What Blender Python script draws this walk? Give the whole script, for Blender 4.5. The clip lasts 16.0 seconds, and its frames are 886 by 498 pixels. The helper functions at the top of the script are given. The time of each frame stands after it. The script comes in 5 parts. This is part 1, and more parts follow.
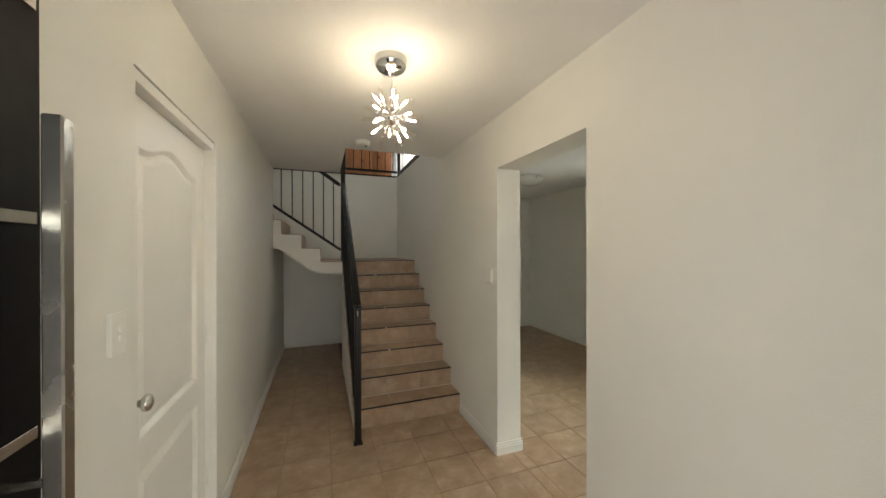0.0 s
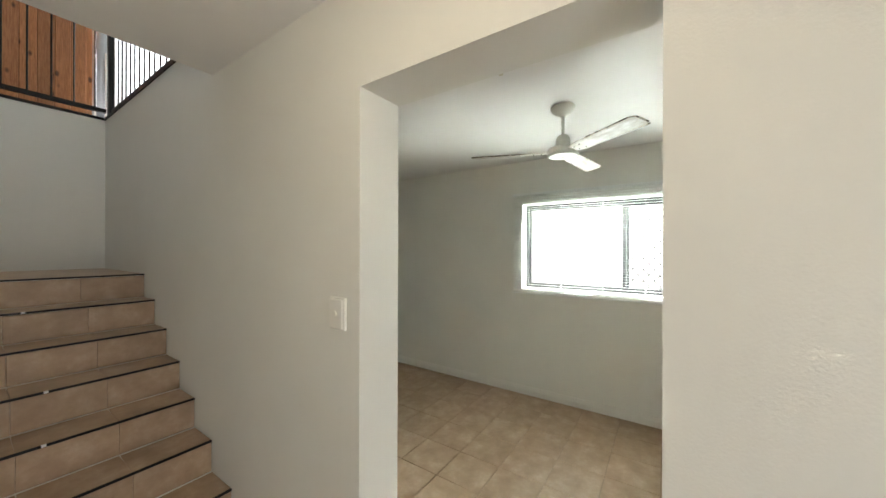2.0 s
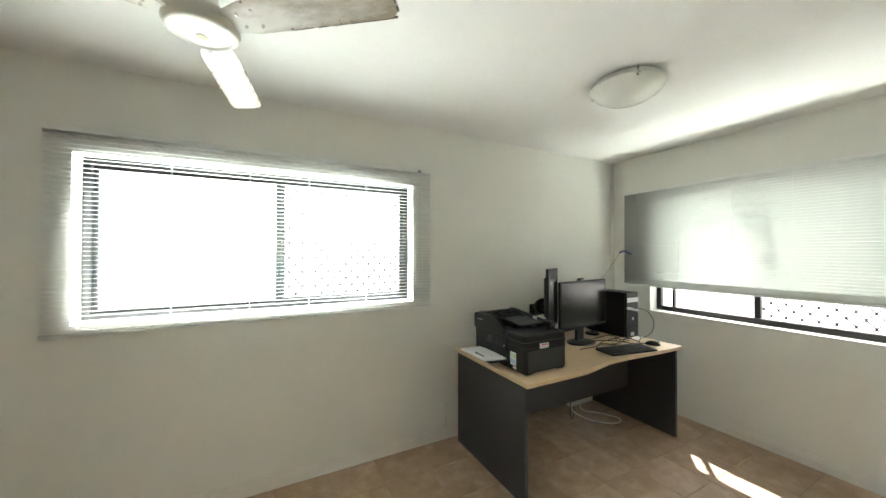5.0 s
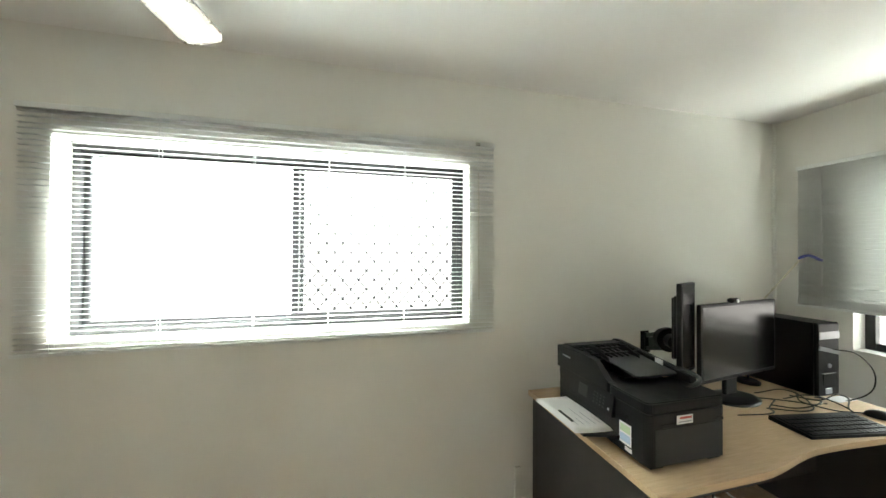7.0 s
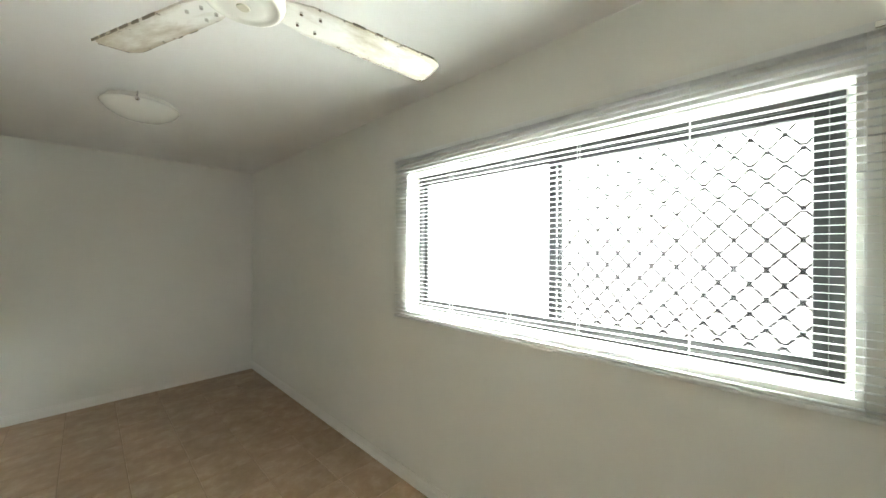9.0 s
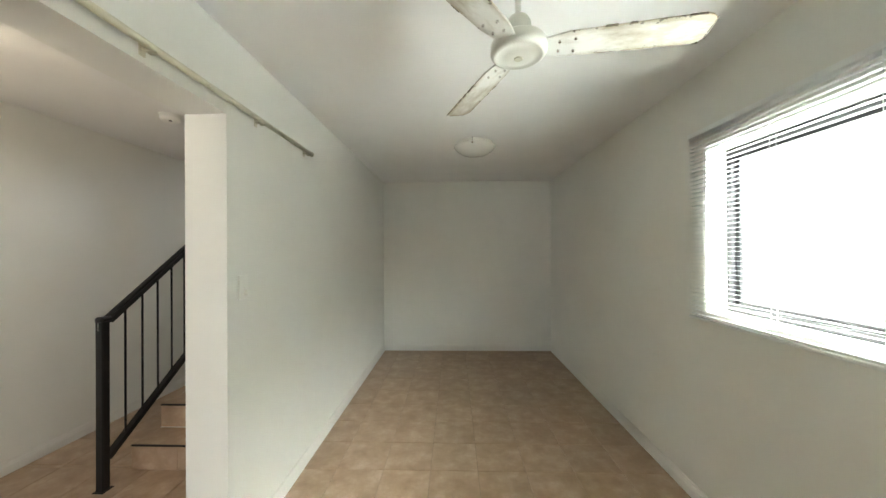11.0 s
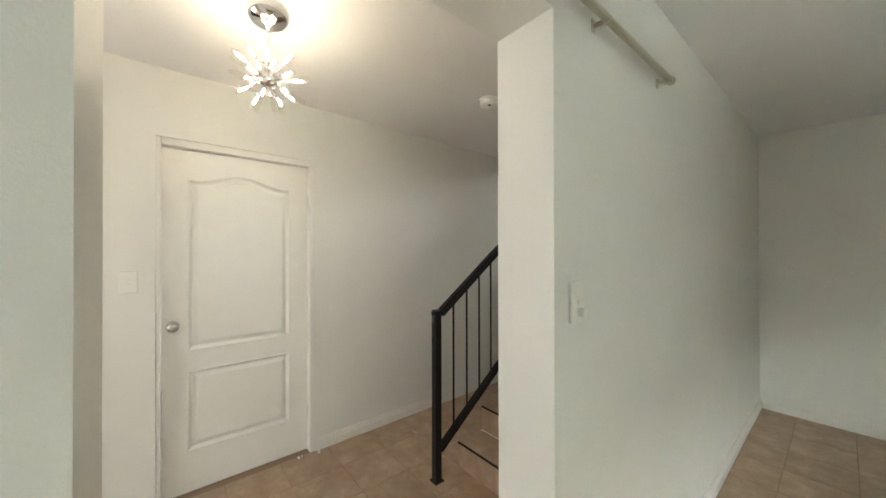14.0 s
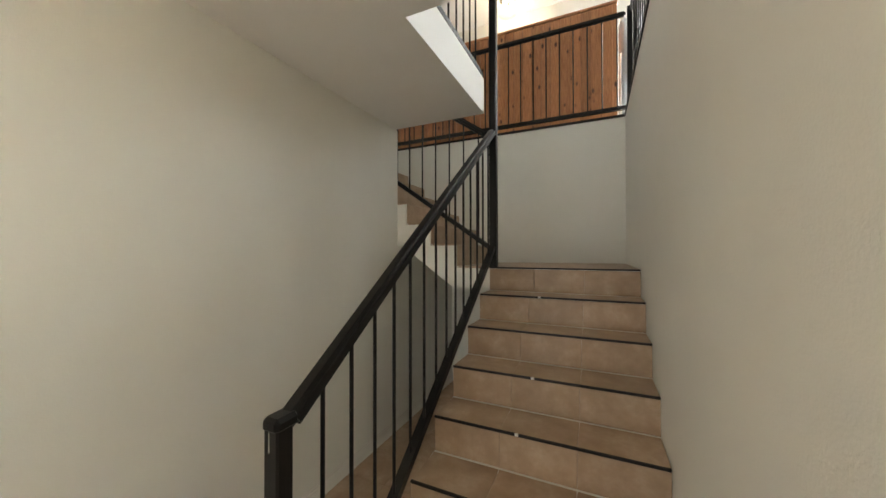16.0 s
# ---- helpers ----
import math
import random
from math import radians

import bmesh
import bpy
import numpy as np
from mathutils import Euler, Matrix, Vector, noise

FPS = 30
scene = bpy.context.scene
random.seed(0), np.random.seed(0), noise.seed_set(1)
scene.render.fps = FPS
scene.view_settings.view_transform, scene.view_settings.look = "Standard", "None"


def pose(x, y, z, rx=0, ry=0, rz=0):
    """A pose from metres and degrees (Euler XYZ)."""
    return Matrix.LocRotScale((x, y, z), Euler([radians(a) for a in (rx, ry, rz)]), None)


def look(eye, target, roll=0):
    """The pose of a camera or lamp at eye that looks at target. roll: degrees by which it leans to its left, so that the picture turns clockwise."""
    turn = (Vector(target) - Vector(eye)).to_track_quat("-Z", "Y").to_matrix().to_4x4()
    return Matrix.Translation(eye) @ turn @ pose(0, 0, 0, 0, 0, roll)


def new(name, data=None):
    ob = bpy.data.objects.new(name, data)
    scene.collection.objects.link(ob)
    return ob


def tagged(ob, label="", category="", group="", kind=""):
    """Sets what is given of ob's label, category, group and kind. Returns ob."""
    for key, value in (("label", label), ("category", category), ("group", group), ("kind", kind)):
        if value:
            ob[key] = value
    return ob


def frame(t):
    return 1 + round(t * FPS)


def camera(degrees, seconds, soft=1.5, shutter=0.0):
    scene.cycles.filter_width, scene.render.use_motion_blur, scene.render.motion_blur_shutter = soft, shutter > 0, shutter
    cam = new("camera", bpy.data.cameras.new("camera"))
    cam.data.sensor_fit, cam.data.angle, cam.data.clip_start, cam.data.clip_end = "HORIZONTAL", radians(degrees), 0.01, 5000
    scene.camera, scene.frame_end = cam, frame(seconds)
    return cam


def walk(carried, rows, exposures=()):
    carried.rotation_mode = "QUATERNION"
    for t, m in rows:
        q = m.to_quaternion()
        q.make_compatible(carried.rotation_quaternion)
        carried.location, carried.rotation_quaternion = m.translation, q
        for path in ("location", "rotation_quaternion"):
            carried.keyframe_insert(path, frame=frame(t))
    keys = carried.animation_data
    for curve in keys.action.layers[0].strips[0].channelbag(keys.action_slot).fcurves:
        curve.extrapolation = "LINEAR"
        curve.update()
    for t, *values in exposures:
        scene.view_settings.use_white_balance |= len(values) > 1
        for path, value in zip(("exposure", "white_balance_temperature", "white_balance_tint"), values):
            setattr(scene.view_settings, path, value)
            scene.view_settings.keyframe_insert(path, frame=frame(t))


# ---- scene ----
# The camera and its walk: seconds, place, yaw, pitch, roll.
cam = camera(106.29, 16.0)
ROWS = [
    (0.0, 0.328, 0.503, 1.508, -20.09, -0.11, 0.11),
    (0.5, 0.383, 0.850, 1.520, -28.13, 0.07, 0.02),
    (1.0, 0.477, 1.208, 1.532, -35.19, 0.01, -0.06),
    (1.5, 0.584, 1.513, 1.534, -45.51, 0.01, -0.13),
    (2.0, 0.746, 1.763, 1.532, -55.86, 0.03, -0.17),
    (2.5, 0.870, 1.982, 1.537, -69.57, 0.14, -0.19),
    (3.0, 1.046, 2.134, 1.518, -83.97, 0.28, -0.21),
    (3.5, 1.262, 2.242, 1.507, -96.61, 0.52, -0.31),
    (4.0, 1.472, 2.281, 1.503, -110.16, 0.51, -0.22),
    (4.2, 1.540, 2.273, 1.490, -115.47, 0.80, -0.04),
    (6.3, 2.182, 1.897, 1.499, -118.20, 0.44, -0.03),
    (6.5, 2.247, 1.871, 1.495, -115.24, 0.57, -0.11),
    (7.0, 2.383, 1.778, 1.510, -104.19, 0.53, -0.32),
    (7.5, 2.549, 1.667, 1.512, -92.44, 0.56, -0.32),
    (8.0, 2.661, 1.602, 1.528, -79.34, 0.42, -0.32),
    (8.5, 2.720, 1.499, 1.538, -62.44, -0.08, -0.34),
    (9.0, 2.715, 1.387, 1.522, -47.03, -0.06, -0.21),
    (9.5, 2.755, 1.260, 1.519, -32.62, -0.06, -0.27),
    (10.0, 2.755, 1.184, 1.508, -21.19, 0.20, -0.23),
    (10.2, 2.757, 1.161, 1.480, -16.43, 0.10, 0.04),
    (12.3, 2.714, 1.248, 1.459, 26.00, 0.17, -0.05),
    (12.5, 2.665, 1.286, 1.465, 28.95, -0.03, 0.13),
    (13.0, 2.537, 1.468, 1.435, 36.84, 0.45, 0.02),
    (13.5, 2.369, 1.665, 1.431, 44.29, 0.35, 0.06),
    (14.0, 2.219, 1.845, 1.438, 50.34, 0.26, 0.10),
    (14.5, 1.989, 1.983, 1.440, 50.16, 0.24, -0.08),
    (15.0, 1.730, 2.152, 1.453, 44.27, -0.02, -0.06),
    (15.5, 1.529, 2.381, 1.470, 35.28, -0.26, -0.13),
    (16.0, 1.287, 2.580, 1.456, 24.90, 0.53, 0.08),
]
EXPOSURES = [(0.0, 1.38, 6900, 10), (1.0, 1.6, 6650, 10), (2.5, 1.76, 6500, 10), (4.0, 1.86, 6500, 10), (10.2, 1.9, 6500, 10), (12.5, 1.95, 6500, 10), (14.0, 1.8, 6500, 10), (15.0, 1.82, 6600, 10), (16.0, 1.86, 7000, 10)]
walk(cam, [(t, pose(x, y, z, 90 + pitch, roll, yaw)) for t, x, y, z, yaw, pitch, roll in ROWS], EXPOSURES)

# ---------------------------------------------------------------- plan, metres
XL, XH, XR, XW = -0.215, 1.53, 1.725, 4.154      # hall left face, hall right face, office west face, office window face
YO1, YO2 = 1.772, 2.64                           # opening between hall and office
YS, YN, YB = -1.195, 6.02, 6.058                 # office south face, office north face, stairwell back face
YF = 0.22                                        # inner face of the hall's front wall
HEAD, CEIL, UP, ROOF = 2.091, 2.466, 2.716, 5.12
VX, VY, SY = 0.545, 3.80, 4.895                  # stair void: west edge, south edge; end of the west slab
RISE, GOING, NOSE = 0.1685, 0.2265, 3.335        # lower flight
SX, FY = 0.575, 4.92                             # west face of the lower flight; south face of the upper flight
LAND = 8 * RISE

# ---------------------------------------------------------------- light
world = bpy.data.worlds.new("world")
scene.world = world
world.use_nodes = True
wn, wl = world.node_tree.nodes, world.node_tree.links
sky = wn.new("ShaderNodeTexSky")
sky.sky_type, sky.sun_disc = "NISHITA", False
sky.sun_elevation, sky.sun_rotation = radians(52), radians(144)
wl.new(sky.outputs[0], wn["Background"].inputs[0])
wn["Background"].inputs[1].default_value = 0.12
sun_data = bpy.data.lights.new("sun", "SUN")
sun_data.energy, sun_data.angle, sun_data.color = 5.0, radians(0.53), (1.0, 0.95, 0.86)
sun = new("sun", sun_data)
sun.matrix_world = look((7.0, -8.4, 13.0), (2.0, -2.1, 3.0))


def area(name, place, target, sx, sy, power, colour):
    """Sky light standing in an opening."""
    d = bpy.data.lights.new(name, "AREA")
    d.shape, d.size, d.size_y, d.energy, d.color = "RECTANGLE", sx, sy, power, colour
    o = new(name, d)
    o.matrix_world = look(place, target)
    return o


area("front_door_daylight", (-0.40, -1.0, 0.80), (1.25, 3.0, 2.0), 1.7, 1.5, 15.5, (1.0, 0.968, 0.965))
area("upper_window_daylight", (2.6, 7.62, 4.0), (1.2, 4.0, 2.6), 1.2, 1.5, 48, (0.86, 0.93, 1.0))
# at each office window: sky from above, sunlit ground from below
area("office_east_sky", (5.1, 1.3, 2.95), (3.4, 1.6, 1.0), 4.6, 1.4, 1500, (0.92, 1.0, 0.985))
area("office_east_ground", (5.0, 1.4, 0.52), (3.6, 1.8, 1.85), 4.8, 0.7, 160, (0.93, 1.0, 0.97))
area("office_south_sky", (2.92, -1.75, 1.70), (2.92, -0.9, 1.62), 1.7, 1.0, 14, (0.94, 1.0, 0.96))
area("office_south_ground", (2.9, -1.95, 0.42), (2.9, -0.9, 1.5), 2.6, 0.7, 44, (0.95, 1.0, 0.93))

# ---------------------------------------------------------------- materials


def base(name, colour, rough=0.5, metal=0.0, spec=0.5):
    m = bpy.data.materials.new(name)
    m.use_nodes = True
    b = m.node_tree.nodes["Principled BSDF"]
    b.inputs["Base Color"].default_value = (*colour, 1)
    b.inputs["Roughness"].default_value = rough
    b.inputs["Metallic"].default_value = metal
    b.inputs["Specular IOR Level"].default_value = spec
    return m, m.node_tree.nodes, m.node_tree.links, b


def coords(nodes, links, scale=(1, 1, 1), kind="Object"):
    tc = nodes.new("ShaderNodeTexCoord")
    mp = nodes.new("ShaderNodeMapping")
    mp.inputs["Scale"].default_value = scale
    links.new(tc.outputs[kind], mp.inputs[0])
    return mp.outputs[0]


def noise_tex(nodes, links, vec, scale, detail=3, rough=0.5):
    n = nodes.new("ShaderNodeTexNoise")
    n.inputs["Scale"].default_value, n.inputs["Detail"].default_value, n.inputs["Roughness"].default_value = scale, detail, rough
    links.new(vec, n.inputs["Vector"])
    return n.outputs["Fac"]


def ramp(nodes, links, fac, stops):
    r = nodes.new("ShaderNodeValToRGB")
    e = r.color_ramp.elements
    for i, (p, c) in enumerate(stops):
        el = e[i] if i < 2 else e.new(p)
        el.position, el.color = p, (*c, 1)
    links.new(fac, r.inputs[0])
    return r.outputs[0]


def mixc(nodes, links, fac, a, b, mode="MIX"):
    m = nodes.new("ShaderNodeMix")
    m.data_type, m.blend_type = "RGBA", mode
    for sock, v in ((m.inputs[0], fac), (m.inputs[6], a), (m.inputs[7], b)):
        if isinstance(v, (int, float)):
            sock.default_value = v
        elif isinstance(v, tuple):
            sock.default_value = (*v, 1)
        else:
            links.new(v, sock)
    return m.outputs[2]


def bump(nodes, links, b, fac, strength, dist):
    n = nodes.new("ShaderNodeBump")
    n.inputs["Strength"].default_value, n.inputs["Distance"].default_value = strength, dist
    links.new(fac, n.inputs["Height"])
    links.new(n.outputs[0], b.inputs["Normal"])


def paint(name, colour, other, rough=0.55, grain=160, relief=0.32):
    """Rolled wall paint: orange-peel grain and faint broad blotches."""
    m, n, l, b = base(name, colour, rough)
    v = coords(n, l)
    big = noise_tex(n, l, v, 1.3, 3, 0.6)
    l.new(mixc(n, l, ramp(n, l, big, [(0.35, (0, 0, 0)), (0.7, (1, 1, 1))]), colour, other), b.inputs["Base Color"])
    bump(n, l, b, noise_tex(n, l, v, grain, 3, 0.6), relief, 0.002)
    return m


def plain(name, colour, rough=0.45, metal=0.0, grain=0.0, scale=60, spec=0.5):
    m, n, l, b = base(name, colour, rough, metal, spec)
    v = coords(n, l)
    f = noise_tex(n, l, v, scale * 0.2, 3)
    dark = tuple(c * (0.95 if max(colour) > 0.5 else 0.82) for c in colour)
    l.new(mixc(n, l, f, dark, colour), b.inputs["Base Color"])
    r = n.new("ShaderNodeMapRange")
    r.inputs[3].default_value, r.inputs[4].default_value = max(rough - 0.08, 0.02), rough + 0.1
    l.new(f, r.inputs[0])
    l.new(r.outputs[0], b.inputs["Roughness"])
    if grain:
        bump(n, l, b, noise_tex(n, l, v, scale * 5, 2), grain, 0.001)
    return m


WALL = paint("cream_wall_paint", (0.770, 0.764, 0.712), (0.737, 0.731, 0.680))
CEILING = paint("ceiling_paint", (0.825, 0.815, 0.79), (0.79, 0.78, 0.755), 0.7, 90, 0.3)
TRIM = plain("white_gloss_trim", (0.78, 0.765, 0.72), 0.32)
DOORPAINT = plain("door_paint", (0.80, 0.785, 0.735), 0.36)
SWITCH = plain("switch_plastic", (0.80, 0.79, 0.74), 0.35)
BLACK = plain("black_railing_paint", (0.007, 0.0065, 0.006), 0.42, 0.0, 0.15, 60, 0.3)
CHROME = plain("chrome", (0.80, 0.80, 0.79), 0.06, 1.0)
STEEL = plain("brushed_steel", (0.62, 0.61, 0.58), 0.24, 1.0, 0.1)
BLACKDOOR = plain("black_door_laminate", (0.005, 0.0045, 0.0045), 0.5, 0.0, 0.0, 60, 0.15)
ALU = plain("dark_window_aluminium", (0.018, 0.018, 0.019), 0.4, 0.3)
GRAPHITE = plain("graphite_melamine", (0.045, 0.045, 0.048), 0.55, 0.0, 0.1)
PLASTIC = plain("black_plastic", (0.008, 0.008, 0.009), 0.36, 0.0, 0.25, 120, 0.3)
PLASTIC2 = plain("dark_grey_plastic", (0.009, 0.0093, 0.010), 0.42, 0.0, 0.2, 120, 0.3)
PLASTIC3 = plain("worn_grey_plastic", (0.040, 0.040, 0.041), 0.5, 0.0, 0.2, 120, 0.4)
SCREEN = plain("screen_glass", (0.006, 0.006, 0.007), 0.2)
SILVER = plain("silver_plastic", (0.45, 0.46, 0.48), 0.3, 0.6)
PAPER = plain("white_paper", (0.82, 0.82, 0.82), 0.7)
PAPERGREEN = plain("label_print_green", (0.55, 0.68, 0.45), 0.6)
PAPERBLUE = plain("label_print_blue", (0.45, 0.58, 0.72), 0.6)
INK = plain("printed_ink", (0.42, 0.42, 0.46), 0.6)
REDINK = plain("red_ink", (0.55, 0.12, 0.10), 0.6)
CABLE = plain("black_cable", (0.015, 0.015, 0.015), 0.5)
WHITECABLE = plain("white_cable", (0.75, 0.75, 0.72), 0.5)
BLUE = plain("blue_plastic", (0.05, 0.07, 0.42), 0.4)
FANWHITE = plain("aged_white_enamel", (0.74, 0.73, 0.66), 0.35)
BEIGEROD = plain("aged_cream_enamel", (0.60, 0.57, 0.44), 0.4)
ROOFING = plain("outer_render", (0.55, 0.53, 0.50), 0.8)
GROUT = plain("grout", (0.29, 0.205, 0.14), 0.9)
BLIND = plain("blind_slat_enamel", (0.78, 0.79, 0.775), 0.35)
# thin slats let a little daylight through
thin = BLIND.node_tree.nodes.new("ShaderNodeBsdfTranslucent")
thin.inputs[0].default_value = (0.80, 0.82, 0.78, 1)
blend = BLIND.node_tree.nodes.new("ShaderNodeMixShader")
blend.inputs[0].default_value = 0.17
BLIND.node_tree.links.new(BLIND.node_tree.nodes["Principled BSDF"].outputs[0], blend.inputs[1])
BLIND.node_tree.links.new(thin.outputs[0], blend.inputs[2])
BLIND.node_tree.links.new(blend.outputs[0], BLIND.node_tree.nodes["Material Output"].inputs[0])


def tile_material():
    """Beige ceramic with brown mottling, each tile a little different."""
    m, n, l, b = base("beige_floor_tile", (0.4, 0.3, 0.2), 0.42)
    geo = n.new("ShaderNodeNewGeometry")
    info = n.new("ShaderNodeObjectInfo")
    off = n.new("ShaderNodeVectorMath")
    off.operation = "MULTIPLY_ADD"
    comb = n.new("ShaderNodeCombineXYZ")
    for i in range(3):
        l.new(info.outputs["Random"], comb.inputs[i])
    off.inputs[1].default_value = (37, 23, 11)
    l.new(comb.outputs[0], off.inputs[0])
    l.new(geo.outputs["Position"], off.inputs[2])
    big = noise_tex(n, l, off.outputs[0], 8, 6, 0.64)
    fine = noise_tex(n, l, off.outputs[0], 45, 4, 0.6)
    c1 = ramp(n, l, big, [(0.30, (0.30, 0.20, 0.125)), (0.5, (0.385, 0.268, 0.175)), (0.72, (0.49, 0.37, 0.262))])
    c2 = mixc(n, l, ramp(n, l, fine, [(0.42, (0, 0, 0)), (0.75, (0.45, 0.45, 0.45))]), c1, (0.34, 0.235, 0.155))
    tone = n.new("ShaderNodeMapRange")
    tone.inputs[3].default_value, tone.inputs[4].default_value = 0.95, 1.05
    l.new(info.outputs["Random"], tone.inputs[0])
    tc = n.new("ShaderNodeCombineColor")
    for i in range(3):
        l.new(tone.outputs[0], tc.inputs[i])
    l.new(mixc(n, l, 1.0, c2, tc.outputs[0], "MULTIPLY"), b.inputs["Base Color"])
    r = n.new("ShaderNodeMapRange")
    r.inputs[3].default_value, r.inputs[4].default_value = 0.34, 0.56
    l.new(big, r.inputs[0])
    l.new(r.outputs[0], b.inputs["Roughness"])
    bump(n, l, b, big, 0.35, 0.004)
    return m


TILE = tile_material()


def wood(name, dark, light, knots, stretch, rough=0.45):
    m, n, l, b = base(name, light, rough)
    geo = n.new("ShaderNodeNewGeometry")
    info = n.new("ShaderNodeObjectInfo")
    comb = n.new("ShaderNodeCombineXYZ")
    for i in range(3):
        l.new(info.outputs["Random"], comb.inputs[i])
    off = n.new("ShaderNodeVectorMath")
    off.operation = "MULTIPLY_ADD"
    off.inputs[1].default_value = (9, 17, 31)
    l.new(comb.outputs[0], off.inputs[0])
    l.new(geo.outputs["Position"], off.inputs[2])
    mp = n.new("ShaderNodeMapping")
    mp.inputs["Scale"].default_value = stretch
    l.new(off.outputs[0], mp.inputs[0])
    grain = noise_tex(n, l, mp.outputs[0], 9, 5, 0.6)
    c = ramp(n, l, grain, [(0.3, dark), (0.68, light)])
    if knots:
        vo = n.new("ShaderNodeTexVoronoi")
        vo.inputs["Scale"].default_value = 7.5
        mp2 = n.new("ShaderNodeMapping")
        mp2.inputs["Scale"].default_value = (1.5, 0.0, 0.75)
        l.new(off.outputs[0], mp2.inputs[0])
        l.new(mp2.outputs[0], vo.inputs["Vector"])
        k = ramp(n, l, vo.outputs["Distance"], [(0.10, (1, 1, 1)), (0.19, (0, 0, 0))])
        c = mixc(n, l, k, c, (0.10, 0.035, 0.015))
        tone = n.new("ShaderNodeMapRange")
        tone.inputs[3].default_value, tone.inputs[4].default_value = 0.8, 1.12
        l.new(info.outputs["Random"], tone.inputs[0])
        tc = n.new("ShaderNodeCombineColor")
        for i in range(3):
            l.new(tone.outputs[0], tc.inputs[i])
        c = mixc(n, l, 1.0, c, tc.outputs[0], "MULTIPLY")
    l.new(c, b.inputs["Base Color"])
    bump(n, l, b, grain, 0.15, 0.001)
    return m


PINE = wood("knotty_pine", (0.37, 0.13, 0.047), (0.60, 0.27, 0.115), True, (14, 14, 1.2))
BEECH = wood("beech_laminate", (0.52, 0.37, 0.22), (0.62, 0.46, 0.29), False, (14, 1.2, 14), 0.4)


def dirty_blade():
    """White enamel, browned in broad stains that thicken along the edges and out to the tip, with dark chips."""
    m, n, l, b = base("grimy_white_blade", (0.75, 0.74, 0.69), 0.4)
    v = coords(n, l)
    sep = n.new("ShaderNodeSeparateXYZ")
    l.new(v, sep.inputs[0])

    def span(sock, a, c, lo, hi):
        r = n.new("ShaderNodeMapRange")
        r.inputs[1].default_value, r.inputs[2].default_value, r.inputs[3].default_value, r.inputs[4].default_value = a, c, lo, hi
        l.new(sock, r.inputs[0])
        return r.outputs[0]

    def math2(op, a, c):
        q = n.new("ShaderNodeMath")
        q.operation = op
        for sock, val in ((q.inputs[0], a), (q.inputs[1], c)):
            if isinstance(val, (int, float)):
                sock.default_value = val
            else:
                l.new(val, sock)
        return q.outputs[0]
    tip = span(sep.outputs[0], 0.22, 0.58, 0.0, 0.33)
    side = span(math2("ABSOLUTE", sep.outputs[1], 0.0), 0.034, 0.058, 0.0, 0.26)
    f = noise_tex(n, l, coords(n, l, (0.5, 1.4, 1)), 9, 5, 0.68)
    g = noise_tex(n, l, v, 46, 4, 0.7)
    wear = math2("ADD", math2("ADD", f, tip), side)
    c = mixc(n, l, ramp(n, l, wear, [(0.52, (0, 0, 0)), (0.86, (0.9, 0.9, 0.9))]), (0.76, 0.75, 0.70), (0.35, 0.29, 0.19))
    spots = math2("ADD", g, math2("MULTIPLY", side, 0.7))
    c = mixc(n, l, ramp(n, l, spots, [(0.70, (0, 0, 0)), (0.76, (1, 1, 1))]), c, (0.10, 0.08, 0.055))
    l.new(c, b.inputs["Base Color"])
    return m


BLADE = dirty_blade()
GRIME = plain("edge_grime", (0.14, 0.11, 0.075), 0.8, 0.0, 0.4)


def glass(name, tint=(1, 1, 1), gloss=0.12):
    """Thin clear glass: see-through, with gloss that grows at grazing angles."""
    m = bpy.data.materials.new(name)
    m.use_nodes = True
    n, l = m.node_tree.nodes, m.node_tree.links
    n.remove(n["Principled BSDF"])
    tr, gl, mx, lw = n.new("ShaderNodeBsdfTransparent"), n.new("ShaderNodeBsdfGlossy"), n.new("ShaderNodeMixShader"), n.new("ShaderNodeLayerWeight")
    tr.inputs[0].default_value = (*tint, 1)
    gl.inputs["Roughness"].default_value = gloss
    lw.inputs[0].default_value = 0.5
    pw = n.new("ShaderNodeMath")
    pw.operation, pw.inputs[1].default_value = "POWER", 4.0
    ad = n.new("ShaderNodeMath")
    ad.operation, ad.inputs[1].default_value, ad.inputs[2].default_value = "MULTIPLY_ADD", 0.6, 0.04
    l.new(lw.outputs["Facing"], pw.inputs[0])
    l.new(pw.outputs[0], ad.inputs[0])
    l.new(ad.outputs[0], mx.inputs[0])
    l.new(tr.outputs[0], mx.inputs[1])
    l.new(gl.outputs[0], mx.inputs[2])
    l.new(mx.outputs[0], n["Material Output"].inputs[0])
    return m


PANE = glass("window_glass", (0.96, 0.98, 0.97), 0.02)
BULBGLASS = glass("clear_bulb_glass", (0.98, 0.97, 0.94), 0.05)
OPAL = plain("opal_glass", (0.72, 0.71, 0.65), 0.2)


def glow(name, colour, strength):
    m = bpy.data.materials.new(name)
    m.use_nodes = True
    n, l = m.node_tree.nodes, m.node_tree.links
    n.remove(n["Principled BSDF"])
    e = n.new("ShaderNodeEmission")
    e.inputs[0].default_value, e.inputs[1].default_value = (*colour, 1), strength
    l.new(e.outputs[0], n["Material Output"].inputs[0])
    return m, n, l, e


LIT = glow("lit_filament", (1.0, 0.86, 0.66), 68)[0]
LITDOME = glow("lit_lamp", (1.0, 0.80, 0.54), 26)[0]


